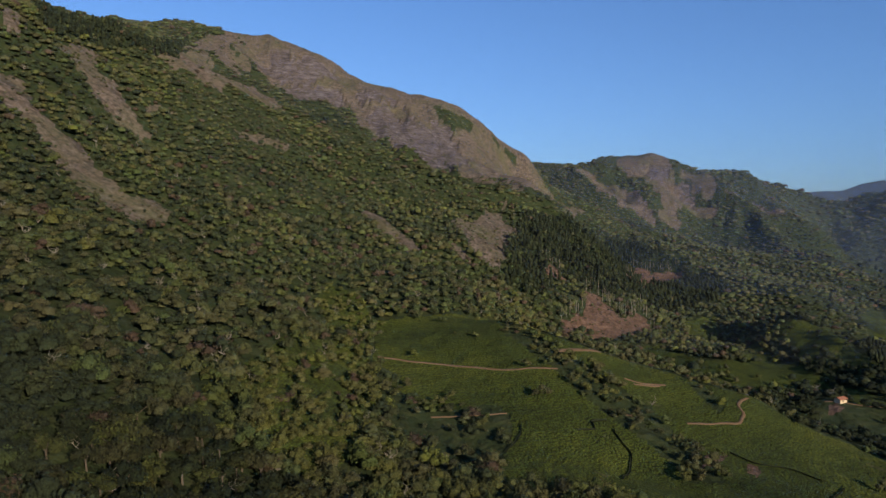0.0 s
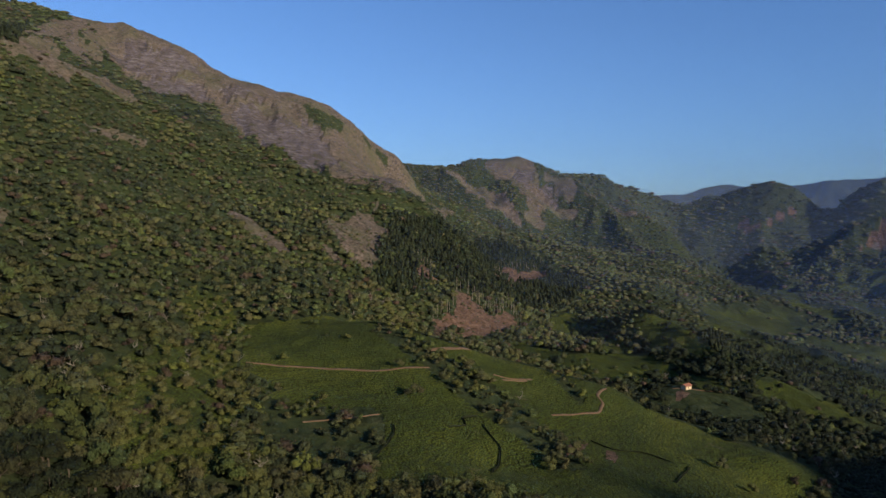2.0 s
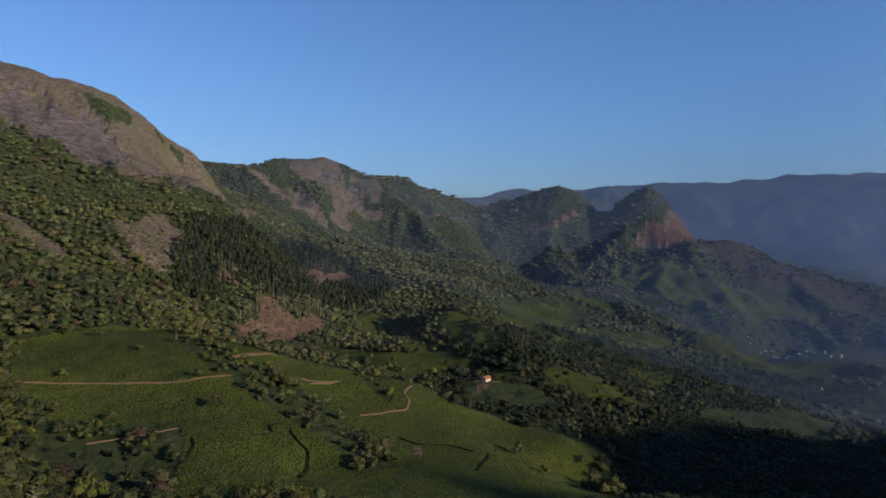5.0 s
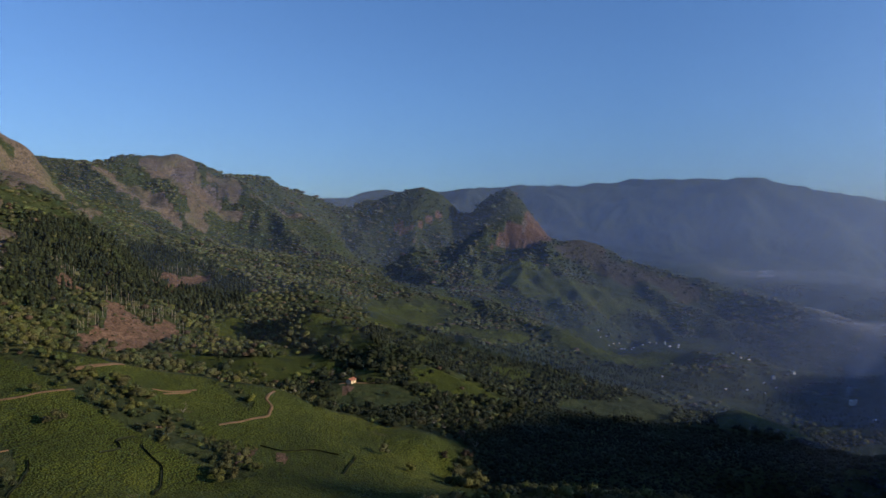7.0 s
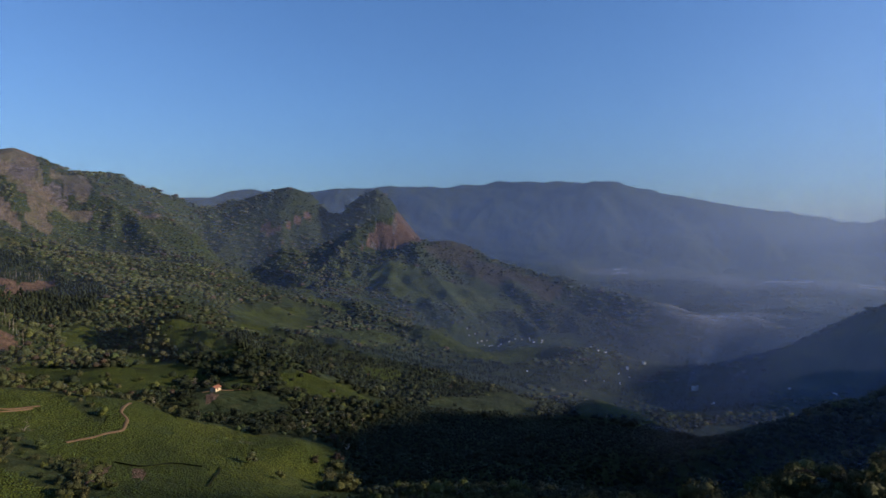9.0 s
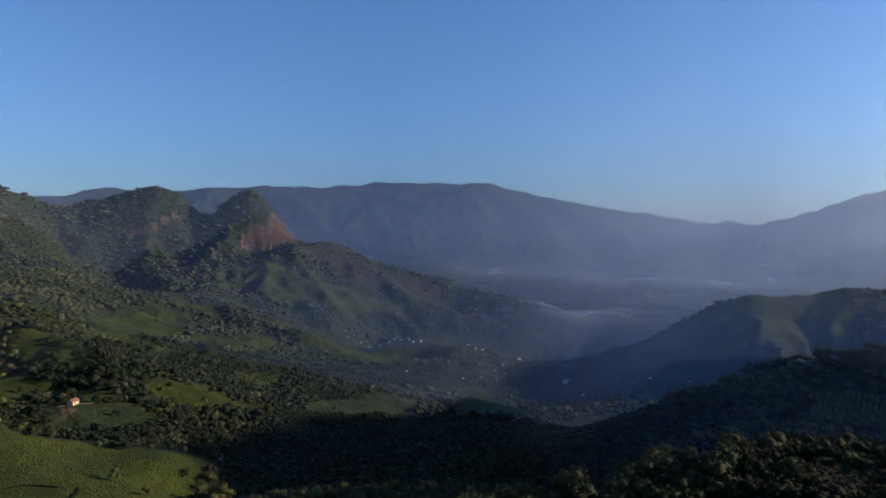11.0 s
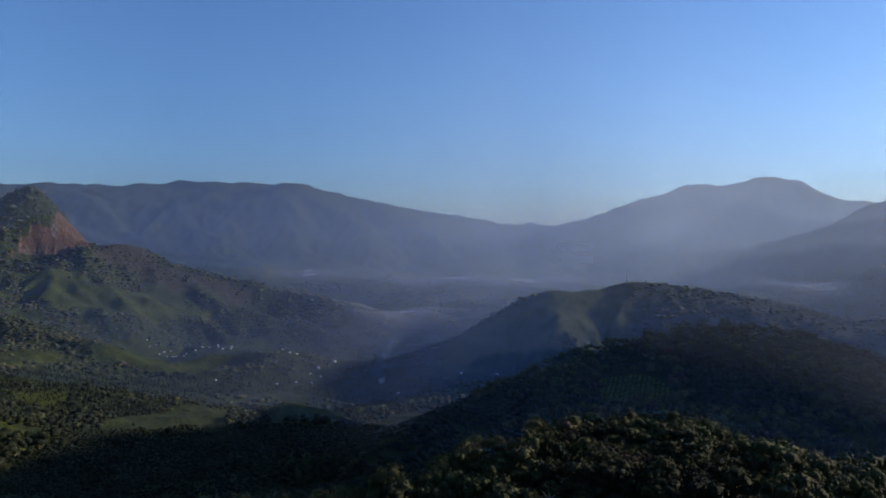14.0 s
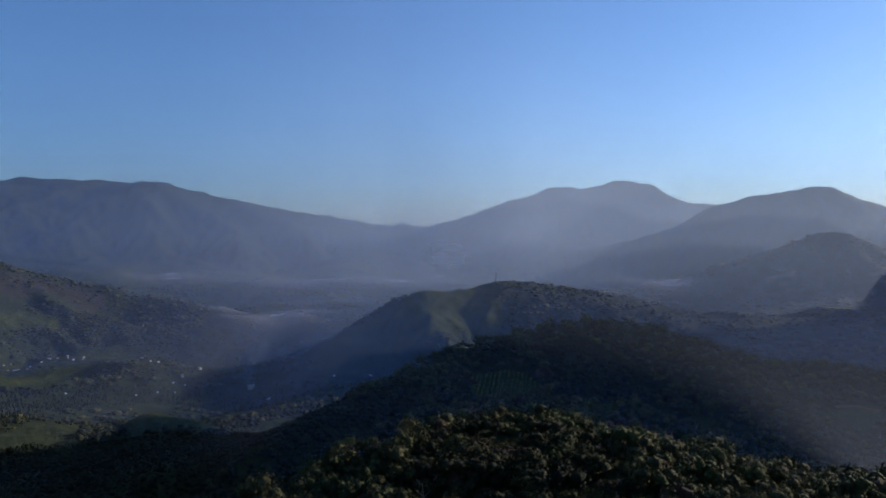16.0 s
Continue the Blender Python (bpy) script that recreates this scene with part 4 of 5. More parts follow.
# near woods
for near, far, gap, shapes in ((95, 240, 4.9, NEAR_SHAPES), (240, 400, 5.9, NEXT_SHAPES)):
    x, y = scatter(near, far, gap, 101)
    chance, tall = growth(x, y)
    keep = rng.uniform(size=len(x)) < chance * 0.9
    x, y, tall = x[keep], y[keep], tall[keep]
    size = tall * np.clip(rng.normal(0.94, 0.32, len(x)), 0.42, 1.8)
    tint = tints(x, y)
    rest = np.arange(len(x))
    if near < 100:
        order = np.argsort(np.minimum(np.hypot(x + 60, y - 165), np.hypot(x - 205, y)))
        one, rest = order[:280], order[280:]
        single = (x[one], y[one], size[one])
    plant("forest_near", shapes, x[rest], y[rest], size[rest], tint[rest], LEAF, "dense mixed green woodland canopy on the slopes", "forest")

# middle woods
for near, far, gap, shapes, big in ((400, 560, 5.6, MID_SHAPES, 0.86), (560, 900, 5.9, SLOPE_SHAPES, 0.86)):
    x, y = scatter(near, far, gap, 202)
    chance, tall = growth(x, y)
    pine = cover_at("pine", x, y)
    keep = rng.uniform(size=len(x)) < chance * 0.95 * np.where(pine, 0.4, 1.0)
    x, y, tall = x[keep], y[keep], tall[keep]
    size = big * tall * np.clip(rng.normal(1.05, 0.3, len(x)), 0.45, 1.9)
    tint = tints(x, y)
    # most trees low in the valley take the darker plantation leaf
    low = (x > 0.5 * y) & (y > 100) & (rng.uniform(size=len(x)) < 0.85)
    for on, leaf, tone, label in ((~low, LEAF, tint, "dense mixed green woodland covering the mountainside"), (low, PINE_LEAF, 0.2 + 1.2 * tint, "woodland with darker leaf along the valley floor")):
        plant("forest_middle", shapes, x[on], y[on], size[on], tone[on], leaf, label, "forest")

# low dark scrub added to deepen the hollows' shade, thicker and taller in patches
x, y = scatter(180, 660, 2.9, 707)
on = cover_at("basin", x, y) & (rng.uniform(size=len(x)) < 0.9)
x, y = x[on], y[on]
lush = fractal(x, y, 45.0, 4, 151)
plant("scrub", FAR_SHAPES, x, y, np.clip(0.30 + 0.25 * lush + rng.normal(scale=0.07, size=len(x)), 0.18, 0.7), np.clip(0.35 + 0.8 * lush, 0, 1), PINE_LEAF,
      "low dark scrub added to deepen the shade of a hollow", "scrub", squash=rng.uniform(1.1, 1.9, len(x)))

# plantation of tall slender trees
px, py = scatter(400, 1250, 4.7, 303)
on = cover_at("pine", px, py) & ~cover_at("soil", px, py)
px, py = px[on], py[on]
keep = (rng.uniform(size=len(px)) < 0.85) & ((py > px * 1.55) | (rng.uniform(size=len(px)) < 0.5))
px, py = px[keep], py[keep]
plant("plantation", PINE_SHAPES, px, py, np.clip(rng.normal(0.95, 0.22, len(px)), 0.5, 1.5) * np.where(py > px * 1.55, 1.0, 0.58), rng.uniform(0, 1, len(px)), PINE_LEAF,
      "tall slender dark green plantation trees", "forest")

# far woods
for near, far, gap, big in ((900, 1650, 8.2, 0.8), (1650, 2600, 13.5, 1.15)):
    x, y = scatter(near, far, gap, 404)
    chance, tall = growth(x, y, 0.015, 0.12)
    keep = (rng.uniform(size=len(x)) < chance) & ~(cover_at("pine", x, y) & (np.hypot(x, y) < 1250))
    x, y, tall = x[keep], y[keep], tall[keep]
    size = tall * big * np.clip(rng.normal(1.0, 0.24, len(x)), 0.5, 1.7)
    plant("forest_far", FAR_SHAPES, x, y, size, tints(x, y), FAR_LEAF, "distant dark green woodland on hills", "forest")

# single trees, the nearest of the woods
TRUNKS = [fast_mesh("trunk", *trunk_mesh(s, 4.0)) for s in range(4)]
CROWNS = [fast_mesh("crown", *broad_crown(s, 6 + s % 3, 420, 0.30, high=3.7, wide=3.9, inner=0.7, flat=0.8)) for s in range(41, 49)]
BARES = [fast_mesh("crown", *bare_crown(s)) for s in range(4)]
for me in TRUNKS:
    me.materials.append(BARK)
for me in CROWNS:
    me.shade_smooth()
    me.materials.append(LEAF_ONE)
for me in BARES:
    me.materials.append(PALE_BARK)


def tree(px, py, size, crown, trunk, label):
    t = new("tree")
    t.matrix_basis = pose(px, py, float(ground_at(px, py)), 0, 0, rng.uniform(0, 360)) @ Matrix.Diagonal((size, size, size * rng.uniform(0.9, 1.15), 1))
    for name, me in (("trunk", trunk), ("crown", crown)):
        new(name, me).parent = t
    return tagged(t, label, "tree", "trees of the near woods")


for k, (px, py, s) in enumerate(zip(*single)):
    if k % 17 == 5:
        tree(px, py, s * 0.75, BARES[k % 4], TRUNKS[k % 4], "leafless tree with bleached branches among green woodland")
    else:
        tree(px, py, s, CROWNS[k % 8], TRUNKS[k % 4], "broadleaf tree with a rounded leafy crown on the slope")

# leafless trees and felled edges
BARE_SHAPES = [bare_crown(s, 6.5, 16) for s in range(50, 55)]
BLEACHED = plain("bleached_twigs", (0.20, 0.17, 0.13), 0.9, 1.0, 0.3)
x, y = scatter(120, 620, 19.0, 505)
chance, tall = growth(x, y)
keep = (chance > 0.9) & (rng.uniform(size=len(x)) < 0.6)
x, y = x[keep], y[keep]
plant("bare_trees", BARE_SHAPES, x, y, rng.uniform(0.8, 1.3, len(x)), np.zeros(len(x)), BLEACHED, "leafless trees with bleached branches in the woods", "bare trees")
POLE_SHAPES = [stick((0, 0, -1), (0.4 * s - 0.4, 0.3, 12.0), 0.3, 0.14, 4) for s in range(3)]
x, y = scatter(600, 1150, 4.0, 606)
rim = ~cover_at("soil", x, y) & (cover_at("soil", x - 3, y - 9) | cover_at("soil", x - 5, y - 18))
keep = rim & (x > 100) & (x < 420) & (rng.uniform(size=len(x)) < 0.5)
x, y = x[keep], y[keep]
plant("bare_trunks", POLE_SHAPES, x, y, rng.uniform(0.6, 1.1, len(x)), np.zeros(len(x)), BLEACHED, "pale bare trunks at the edge of the felled clearing", "tree trunks")
# ---- morning haze: thin see-through sheets round the eye standing in for moist air ----
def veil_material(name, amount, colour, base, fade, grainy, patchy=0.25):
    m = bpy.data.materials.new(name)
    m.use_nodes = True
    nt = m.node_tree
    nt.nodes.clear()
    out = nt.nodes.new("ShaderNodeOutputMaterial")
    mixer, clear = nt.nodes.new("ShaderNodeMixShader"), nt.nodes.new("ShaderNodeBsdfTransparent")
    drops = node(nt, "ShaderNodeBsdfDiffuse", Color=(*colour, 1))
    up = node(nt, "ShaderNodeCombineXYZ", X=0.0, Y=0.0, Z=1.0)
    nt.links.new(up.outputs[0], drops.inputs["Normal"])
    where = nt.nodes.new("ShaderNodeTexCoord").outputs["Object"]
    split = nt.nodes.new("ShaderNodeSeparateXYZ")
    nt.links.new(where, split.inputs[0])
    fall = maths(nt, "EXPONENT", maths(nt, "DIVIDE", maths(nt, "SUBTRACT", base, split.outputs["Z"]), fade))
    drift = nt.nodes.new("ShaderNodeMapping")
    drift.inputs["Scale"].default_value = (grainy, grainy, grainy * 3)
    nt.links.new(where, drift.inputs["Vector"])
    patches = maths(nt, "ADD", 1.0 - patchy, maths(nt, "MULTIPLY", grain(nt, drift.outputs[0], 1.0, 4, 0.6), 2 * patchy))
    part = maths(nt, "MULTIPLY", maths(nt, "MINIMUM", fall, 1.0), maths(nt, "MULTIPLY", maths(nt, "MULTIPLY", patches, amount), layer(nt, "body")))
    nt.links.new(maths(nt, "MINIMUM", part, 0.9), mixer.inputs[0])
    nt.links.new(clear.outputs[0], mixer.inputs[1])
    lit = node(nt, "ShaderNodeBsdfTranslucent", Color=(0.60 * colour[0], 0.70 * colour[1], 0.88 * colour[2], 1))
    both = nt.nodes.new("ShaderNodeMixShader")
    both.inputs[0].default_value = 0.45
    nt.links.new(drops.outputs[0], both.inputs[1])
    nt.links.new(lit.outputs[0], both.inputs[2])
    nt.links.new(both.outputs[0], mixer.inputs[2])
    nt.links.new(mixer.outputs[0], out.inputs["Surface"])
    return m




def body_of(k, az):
    """How strong each haze sheet is by direction, tuned to fit the camera's view."""
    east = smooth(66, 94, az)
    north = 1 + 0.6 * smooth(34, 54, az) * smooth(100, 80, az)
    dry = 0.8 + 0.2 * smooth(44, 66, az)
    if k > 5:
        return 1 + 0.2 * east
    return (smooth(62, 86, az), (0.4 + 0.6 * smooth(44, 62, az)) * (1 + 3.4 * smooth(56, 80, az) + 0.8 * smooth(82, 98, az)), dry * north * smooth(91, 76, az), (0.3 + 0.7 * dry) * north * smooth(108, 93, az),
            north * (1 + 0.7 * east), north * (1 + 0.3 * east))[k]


scene.cycles.transparent_max_bounces = 24
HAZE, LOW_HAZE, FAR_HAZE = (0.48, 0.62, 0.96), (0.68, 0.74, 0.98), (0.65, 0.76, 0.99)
# the nearest sheet also brightens the dark wooded hill
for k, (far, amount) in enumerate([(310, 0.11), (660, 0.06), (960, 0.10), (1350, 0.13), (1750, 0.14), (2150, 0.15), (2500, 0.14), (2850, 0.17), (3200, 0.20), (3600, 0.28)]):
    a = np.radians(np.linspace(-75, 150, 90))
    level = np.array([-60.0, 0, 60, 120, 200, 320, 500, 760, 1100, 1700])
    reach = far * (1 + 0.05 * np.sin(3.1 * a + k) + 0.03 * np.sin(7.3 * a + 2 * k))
    # bent in the east to keep cuts and shadow edges out of view
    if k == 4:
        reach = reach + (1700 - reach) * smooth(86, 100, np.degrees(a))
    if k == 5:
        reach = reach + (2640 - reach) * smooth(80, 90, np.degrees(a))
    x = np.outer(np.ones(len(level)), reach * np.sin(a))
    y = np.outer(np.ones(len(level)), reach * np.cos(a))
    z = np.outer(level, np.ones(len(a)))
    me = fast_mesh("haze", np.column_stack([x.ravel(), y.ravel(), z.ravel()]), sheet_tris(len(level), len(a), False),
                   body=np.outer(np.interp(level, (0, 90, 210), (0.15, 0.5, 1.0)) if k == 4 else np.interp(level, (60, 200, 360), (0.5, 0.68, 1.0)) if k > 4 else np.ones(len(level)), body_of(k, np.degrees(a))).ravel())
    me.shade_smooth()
    me.materials.append(veil_material("haze_sheet", amount, LOW_HAZE if k < 2 else HAZE if k < 4 else FAR_HAZE, 205.0 if k < 2 else 150.0 if k < 4 else 250.0, 90.0 if k < 2 else 380.0 if k < 4 else 310.0, 0.0022))
    tagged(new("haze", me), "thin see-through sheet standing in for blue morning haze", "haze", kind="stuff")


# ---- mist that lies in the valley, and smoke ----
def mist_material(name, amount, colour, grainy):
    m = bpy.data.materials.new(name)
    m.use_nodes = True
    nt = m.node_tree
    nt.nodes.clear()
    out = nt.nodes.new("ShaderNodeOutputMaterial")
    mixer, clear = nt.nodes.new("ShaderNodeMixShader"), nt.nodes.new("ShaderNodeBsdfTransparent")
    drops = node(nt, "ShaderNodeBsdfDiffuse", Color=(*colour, 1))
    where = nt.nodes.new("ShaderNodeTexCoord").outputs["Object"]
    drift = nt.nodes.new("ShaderNodeMapping")
    drift.inputs["Scale"].default_value = (grainy, grainy, grainy * 2.2)
    nt.links.new(where, drift.inputs["Vector"])
    wisps = nt.nodes.new("ShaderNodeMapRange")
    wisps.inputs["From Min"].default_value, wisps.inputs["From Max"].default_value = 0.22, 0.85
    nt.links.new(grain(nt, drift.outputs[0], 1.0, 5, 0.6, 0.4), wisps.inputs["Value"])
    nt.links.new(maths(nt, "MULTIPLY", maths(nt, "MULTIPLY", wisps.outputs[0], layer(nt, "body")), amount), mixer.inputs[0])
    lit = node(nt, "ShaderNodeBsdfTranslucent", Color=(*colour, 1))
    both = nt.nodes.new("ShaderNodeMixShader")
    nt.links.new(drops.outputs[0], both.inputs[1])
    nt.links.new(lit.outputs[0], both.inputs[2])
    nt.links.new(clear.outputs[0], mixer.inputs[1])
    nt.links.new(both.outputs[0], mixer.inputs[2])
    nt.links.new(mixer.outputs[0], out.inputs["Surface"])
    return m


def mist(name, start, end, low, high, deep=170.0):
    """A low blanket of mist from start to end over the ground, humped in the middle and thin at its rims."""
    p, q = np.array(start, float), np.array(end, float)
    u, v = np.linspace(0, 1, 40), np.linspace(0, 1, 16)
    side = np.array([-(q - p)[1], (q - p)[0]]) / np.linalg.norm(q - p)
    bank = []
    for k in range(2):
        wave = 30 * np.sin(4 * u + k) + 14 * np.sin(11 * u + 2.0 * k)
        off = wave[:, None] + deep * (v - 0.5)[None] * (1 + 0.3 * np.sin(6 * u + k))[:, None]
        x = (p[0] + (q - p)[0] * u)[:, None] + side[0] * off
        y = (p[1] + (q - p)[1] * u)[:, None] + side[1] * off
        hump = np.sin(np.pi * v)[None] ** 0.7 * (0.55 + 0.3 * np.sin(5 * u + 2 * k) + 0.15 * np.sin(13 * u))[:, None]
        z = low + (high - low) * (0.35 * k + 0.65 * hump)
        body = np.sin(np.pi * u)[:, None] ** 1.2 * np.sin(np.pi * v)[None] ** 1.1
        bank.append((np.column_stack([x.ravel(), y.ravel(), z.ravel()]), sheet_tris(40, 16, False), body.ravel()))
    verts, tris = join([(a, b) for a, b, _ in bank])
    me = fast_mesh(name, verts, tris, body=np.concatenate([c for _, _, c in bank]))
    me.shade_smooth()
    me.materials.append(MIST)
    return tagged(new(name, me), "white morning mist lying low in the valley", name, kind="stuff")


def smoke(x0, y0, low, high):
    """A plume that widens and drifts as it rises."""
    u, v = np.linspace(-1, 1, 12), np.linspace(0, 1, 20)
    bank = []
    for turn in (0.3, 1.9):
        wide = 5 + 34 * v ** 1.2
        x = x0 + 40 * v[:, None] ** 1.5 + np.outer(wide, u) * math.cos(turn)
        y = y0 - 30 * v[:, None] ** 1.5 + np.outer(wide, u) * math.sin(turn)
        z = np.outer(low + (high - low) * v, np.ones(12))
        body = np.outer((1 - v) ** 0.6 * np.minimum(1, 8 * v + 0.4), np.cos(u * np.pi / 2) ** 1.3)
        bank.append((np.column_stack([x.ravel(), y.ravel(), z.ravel()]), sheet_tris(20, 12, False), body.ravel()))
    verts, tris = join([(a, b) for a, b, _ in bank])
    me = fast_mesh("smoke", verts, tris, body=np.concatenate([c for _, _, c in bank]))
    me.shade_smooth()
    me.materials.append(SMOKE)
    return tagged(new("smoke", me), "thin blue wood smoke rising above the village", "smoke", kind="stuff")


MIST = mist_material("mist_droplets", 0.6, (0.78, 0.78, 0.86), 0.006)
SMOKE = mist_material("smoke_air", 0.55, (0.60, 0.70, 1.0), 0.02)
mist("mist", (1338, 632), (1583, 344), 74, 140, 260)
mist("mist", (2065, 892), (2283, 280), 98, 152, 420)
mist("mist", (1988, 499), (2399, 83), 99, 158, 380)
mist("mist", (1399, 65), (1472, -158), 102, 164, 240)
mist("mist", (1992, -182), (2063, -764), 106, 170, 420)
mist("mist", (2104, 1350), (2419, 952), 108, 164, 420)
smoke(993, 396, 62, 150)

# ---- buildings in the valley ----
def box(w, d, h, z=0.0, x=0.0, y=0.0):
    bm = bmesh.new()
    bmesh.ops.create_cube(bm, size=1.0)
    for v in bm.verts:
        v.co = (v.co.x * w + x, v.co.y * d + y, (v.co.z + 0.5) * h + z)
    return bm


def part(name, bm, material, parent, label=""):
    me = bpy.data.meshes.new(name)
    bm.to_mesh(me)
    bm.free()
    me.materials.append(material)
    ob = new(name, me)
    ob.parent = parent
    return tagged(ob, label)


def gable_wall(w, d, h, rise):
    """A wall shell with two pointed ends."""
    bm = bmesh.new()
    ring = [bm.verts.new(p) for p in ((-w / 2, -d / 2, -1.5), (w / 2, -d / 2, -1.5), (w / 2, d / 2, -1.5), (-w / 2, d / 2, -1.5))]
    top = [bm.verts.new(p) for p in ((-w / 2, -d / 2, h), (w / 2, -d / 2, h), (w / 2, d / 2, h), (-w / 2, d / 2, h))]
    a, b = bm.verts.new((-w / 2, 0, h + rise)), bm.verts.new((w / 2, 0, h + rise))
    for f in ((ring[0], ring[1], top[1], top[0]), (ring[2], ring[3], top[3], top[2]), (ring[1], ring[2], top[2], b, top[1]),
              (ring[3], ring[0], top[0], a, top[3]), (top[0], top[1], b, a), (top[2], top[3], a, b)):
        bm.faces.new(f)
    return bm


def pitched_roof(w, d, h, rise, over=0.5, thick=0.14):
    """Two slabs with eaves, meeting at the ridge."""
    bm = bmesh.new()
    for side in (-1, 1):
        low = h - rise * over / (d / 2)
        p = [(-w / 2 - over, side * (d / 2 + over), low), (w / 2 + over, side * (d / 2 + over), low), (w / 2 + over, 0, h + rise), (-w / 2 - over, 0, h + rise)]
        lo = [bm.verts.new((x, y, z + 0.03)) for x, y, z in p]
        hi = [bm.verts.new((x, y, z + 0.03 + thick)) for x, y, z in p]
        bm.faces.new(hi)
        bm.faces.new(lo[::-1])
        for k in range(4):
            bm.faces.new((lo[k], lo[(k + 1) % 4], hi[(k + 1) % 4], hi[k]))
    bmesh.ops.recalc_face_normals(bm, faces=bm.faces)
    return bm


WHITE = plain("limewash", (0.62, 0.60, 0.57), 0.85, 0.5, 0.12)
CREAM = plain("cream_plaster", (0.62, 0.46, 0.28), 0.85, 0.5, 0.15)
TIN = plain("tin_roof", (0.56, 0.57, 0.58), 0.4, 0.5, 0.2, 0.0, 0.6)
CLAY_TILE = plain("clay_roof", (0.30, 0.12, 0.07), 0.85, 0.6, 0.3)
BLUE_TIN = plain("blue_roof", (0.12, 0.20, 0.34), 0.5, 0.5, 0.2)
DARK_WOOD = plain("door_wood", (0.07, 0.05, 0.035), 0.7, 1.0, 0.3)
PANE = plain("window_dark", (0.03, 0.035, 0.04), 0.15, 1.0, 0.2)


def house(w, d, h, wall, roof, label, rise=1.5, windows=2):
    t = new("house")
    part("wall", gable_wall(w, d, h, rise), wall, t)
    part("roof", pitched_roof(w, d, h, rise), roof, t)
    part("door", box(1.0, 0.12, 2.0, 0.05, -w * 0.1, -d / 2 - 0.03), DARK_WOOD, t)
    for k in range(windows):
        part("window", box(1.1, 0.1, 1.1, 1.0, w * (0.2 + 0.2 * k) - (0.7 * w if k > 1 else 0), -d / 2 - 0.03), PANE, t)
    return tagged(t, label, "house", "houses of the valley village")


KINDS = [house(8.0, 6.0, 3.0, WHITE, TIN, "small whitewashed village house with a tin roof"),
         house(7.0, 5.5, 2.9, WHITE, CLAY_TILE, "small whitewashed village house with a clay-tiled roof"),
         house(9.5, 6.0, 3.1, CREAM, TIN, "cream village house with a pale tin roof"),
         house(7.5, 6.0, 5.4, WHITE, BLUE_TIN, "two-storey white house with a blue sheet roof", 1.3, 3),
         house(17.0, 6.5, 3.2, WHITE, TIN, "long white workers' row house with a tin roof", 1.4, 3)]
PLOTS = [(1207, 681), (1203, 663), (1207, 650), (1025, 485), (992, 496), (968, 498), (972, 482), (878, 567), (867, 550), (907, 522), (929, 502),
         (935, 479), (872, 602), (931, 340), (1071, 858), (1086, 876), (1089, 862), (1094, 848), (1103, 846), (1112, 830), (1076, 845), (1083, 836),
         (1062, 872), (1104, 860), (1121, 838), (1070, 884), (1155, 790), (1152, 778), (1158, 764), (1172, 772), (1149, 806), (1146, 820), (1165, 798),
         (960, 253), (976, 204), (1128, 822), (1096, 824)]
used = set()
for k, (hx, hy) in enumerate(PLOTS):
    kind = 4 if k in (3, 13, 27, 29, 31, 34) else (0, 1, 2, 0, 3, 0, 1)[k % 7]
    m = pose(hx, hy, float(ground_at(hx, hy)) + 0.4, 0, 0, 35 + 40 * math.sin(k * 2.3) + (180 if k % 3 else 90) * (kind != 4)) @ Matrix.Scale(0.6, 4)
    if kind in used:
        copy_thing(KINDS[kind], m)
    else:
        KINDS[kind].matrix_basis = m
        used.add(kind)

# the hut on its levelled shelf above the valley woods
hut = house(7.4, 4.4, 2.0, CREAM, CLAY_TILE, "lone cream-walled hut with a low clay roof beside a dirt track", 1.2)
hut.name = "hut"
hut.matrix_basis = pose(272, 470, float(ground_at(272, 470)) + 0.6, 0, 0, 28)

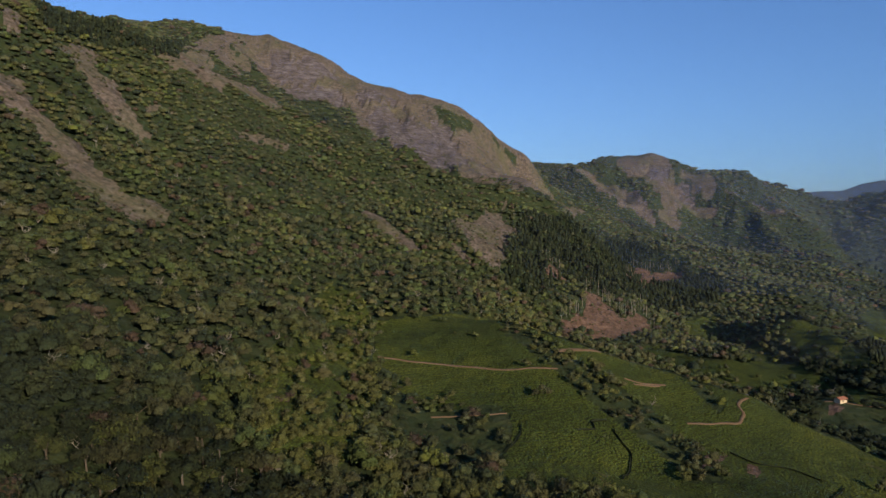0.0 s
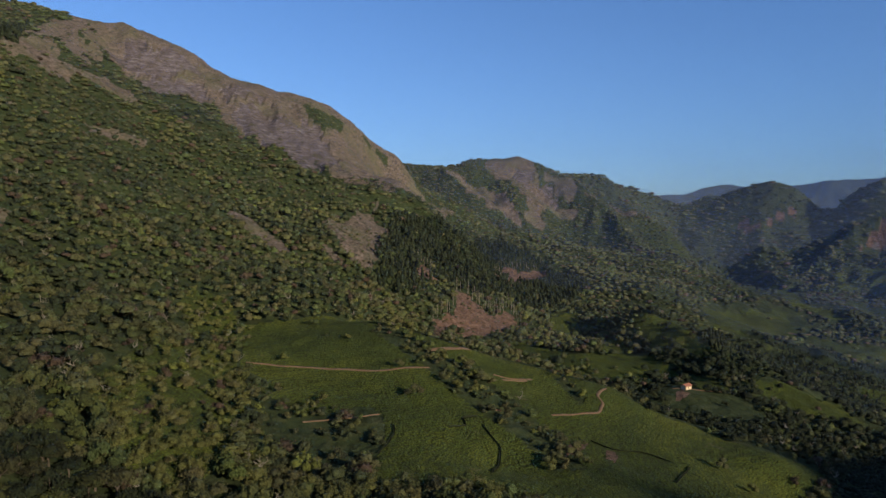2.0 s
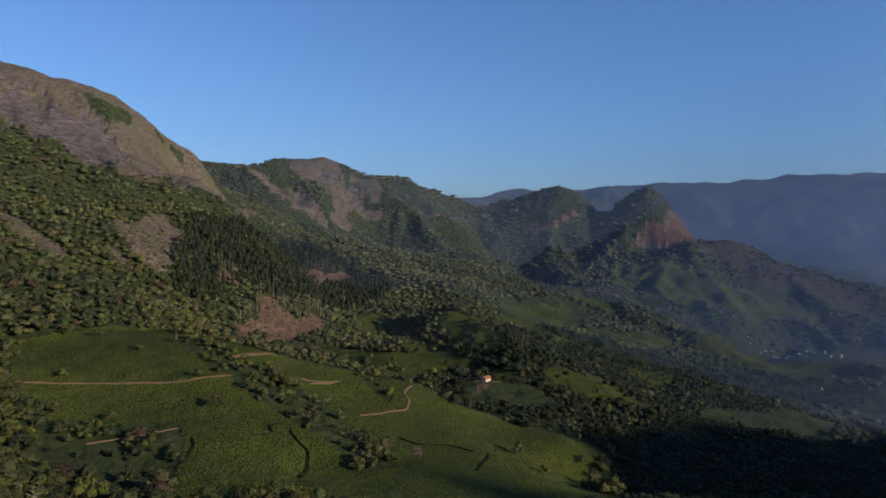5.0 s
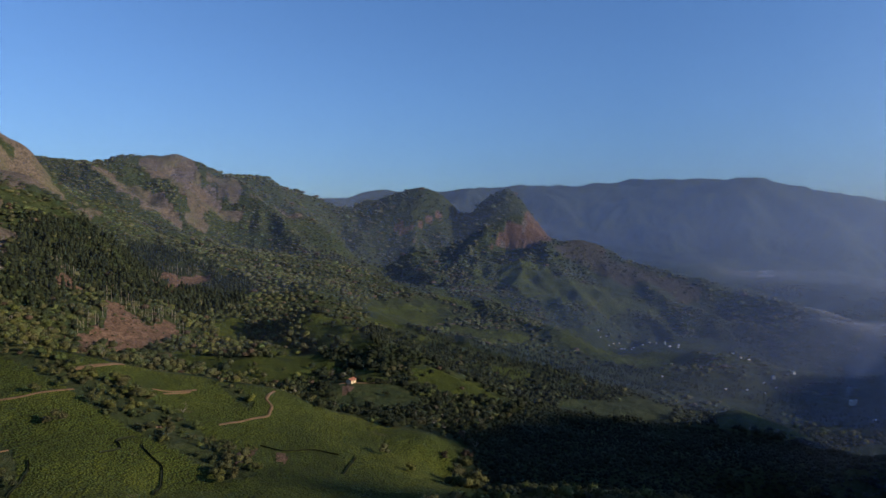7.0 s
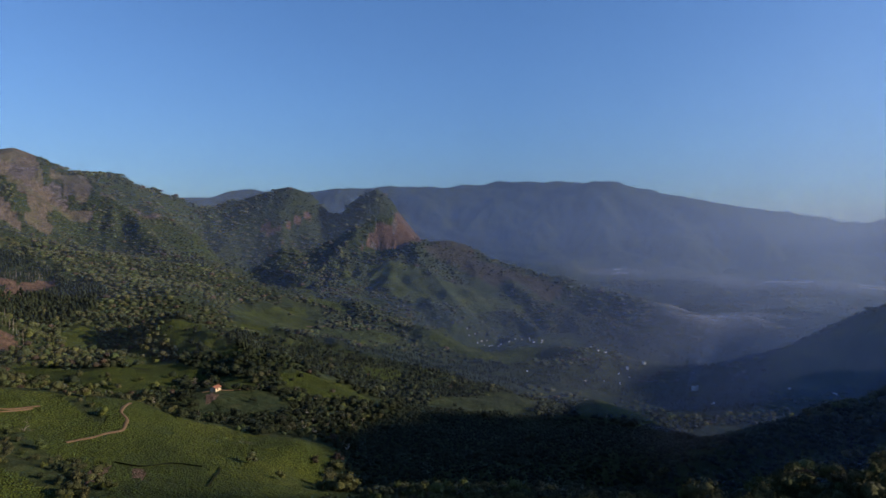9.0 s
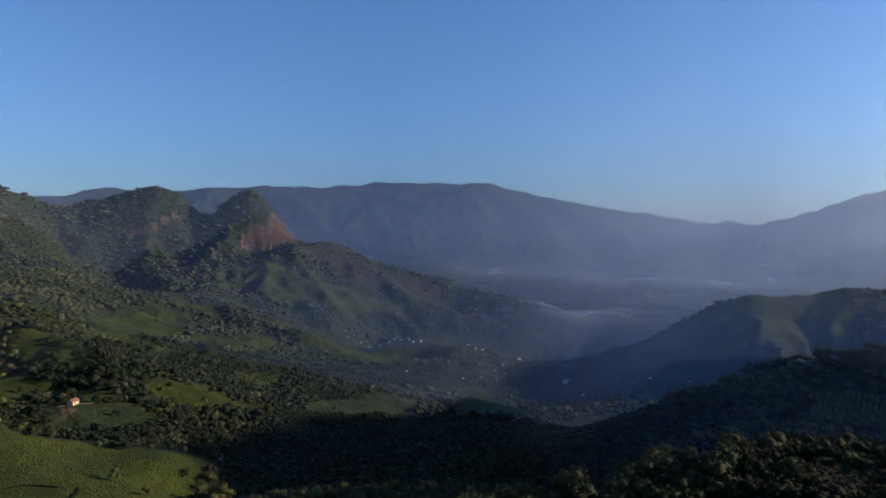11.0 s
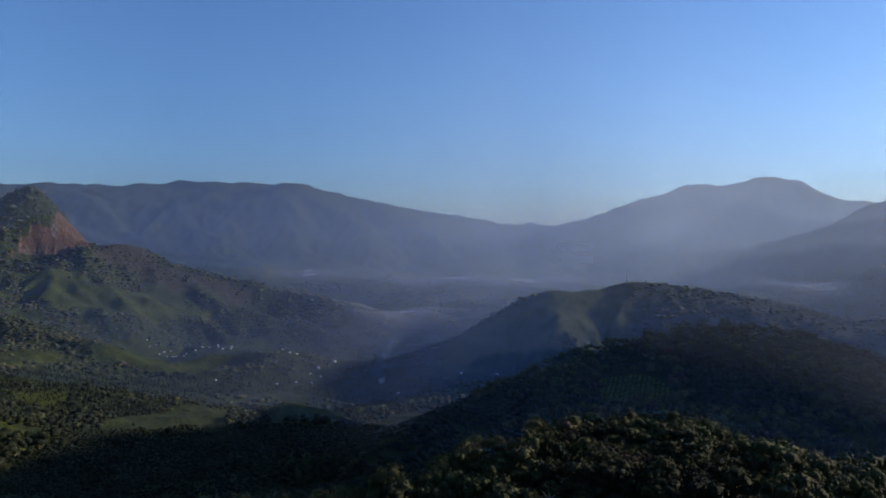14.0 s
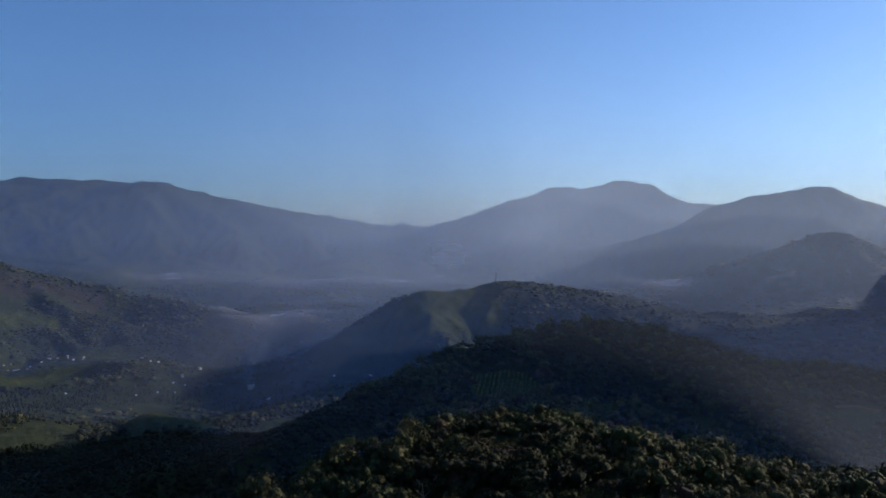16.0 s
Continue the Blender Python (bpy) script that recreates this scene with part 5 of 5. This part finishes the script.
# the tall white building by the smoke
hall = new("hall")
hz = float(ground_at(993, 390))
hall.matrix_basis = pose(993, 390, hz, 0, 0, 62) @ Matrix.Scale(0.62, 4)
part("wall", box(11, 9, 8.5, -1.5), WHITE, hall)
part("roof", pitched_roof(11, 9, 7.0, 2.2), WHITE, hall)
part("tower", box(3.4, 3.4, 12.5, -1.5, -4.0, -5.2), WHITE, hall)
for k in range(4):
    part("window", box(1.0, 0.12, 1.5, 1.6 + 3.0 * (k // 2), 0.5 + 2.8 * (k % 2), -4.53), PANE, hall)
part("door", box(1.5, 0.12, 2.4, 0.0, -1.2, -4.53), DARK_WOOD, hall)
tagged(hall, "tall whitewashed hall with a square tower in the valley", "hall")

# mast on the middle hill
mast = new("mast")
mx, my = 1300, 30
mast.matrix_basis = pose(mx, my, float(ground_at(mx, my)), 0, 0, 20)
for k in range(3):
    part("leg", box(0.35, 0.35, 17, -1, 0.9 * math.cos(k * 2.1), 0.9 * math.sin(k * 2.1)), TIN, mast)
for k in range(5):
    part("brace", box(2.2, 2.2, 0.2, 2 + 3 * k), TIN, mast)
part("antenna", box(0.9, 0.5, 2.2, 13.5, 1.3, 0), WHITE, mast)
tagged(mast, "grey steel lattice mast on a hilltop", "mast")

# ---- rows of tea on the wooded hill's clearing ----
outline = COVER["tearow"][0]
centre = outline.mean(0)
fall = np.array([float(ground_at(centre[0] + 8, centre[1]) - ground_at(centre[0] - 8, centre[1])), float(ground_at(centre[0], centre[1] + 8) - ground_at(centre[0], centre[1] - 8))])
fall /= np.linalg.norm(fall)
along, across = np.meshgrid(np.arange(-60, 60, 1.25), np.arange(-60, 60, 2.6))
bx = centre[0] + along.ravel() * fall[0] - across.ravel() * fall[1]
by = centre[1] + along.ravel() * fall[1] + across.ravel() * fall[0]
keep = inside(outline, bx, by)
bx, by = bx[keep] + rng.uniform(-0.2, 0.2, keep.sum()), by[keep] + rng.uniform(-0.2, 0.2, keep.sum())
tea_shapes = [lobe(np.random.default_rng(s), np.array([0, 0, 0.35]), 1.0, 1, 0.2, 0.8) for s in range(4)]
TEA_LEAF = foliage("tea_leaf", [(0.0, (0.050, 0.075, 0.014)), (1.0, (0.120, 0.140, 0.022))], False)
plant("tea_bushes", tea_shapes, bx, by, np.full(len(bx), 0.95), rng.uniform(0, 1, len(bx)), TEA_LEAF, "clipped green tea bushes in close rows", "tea bushes")
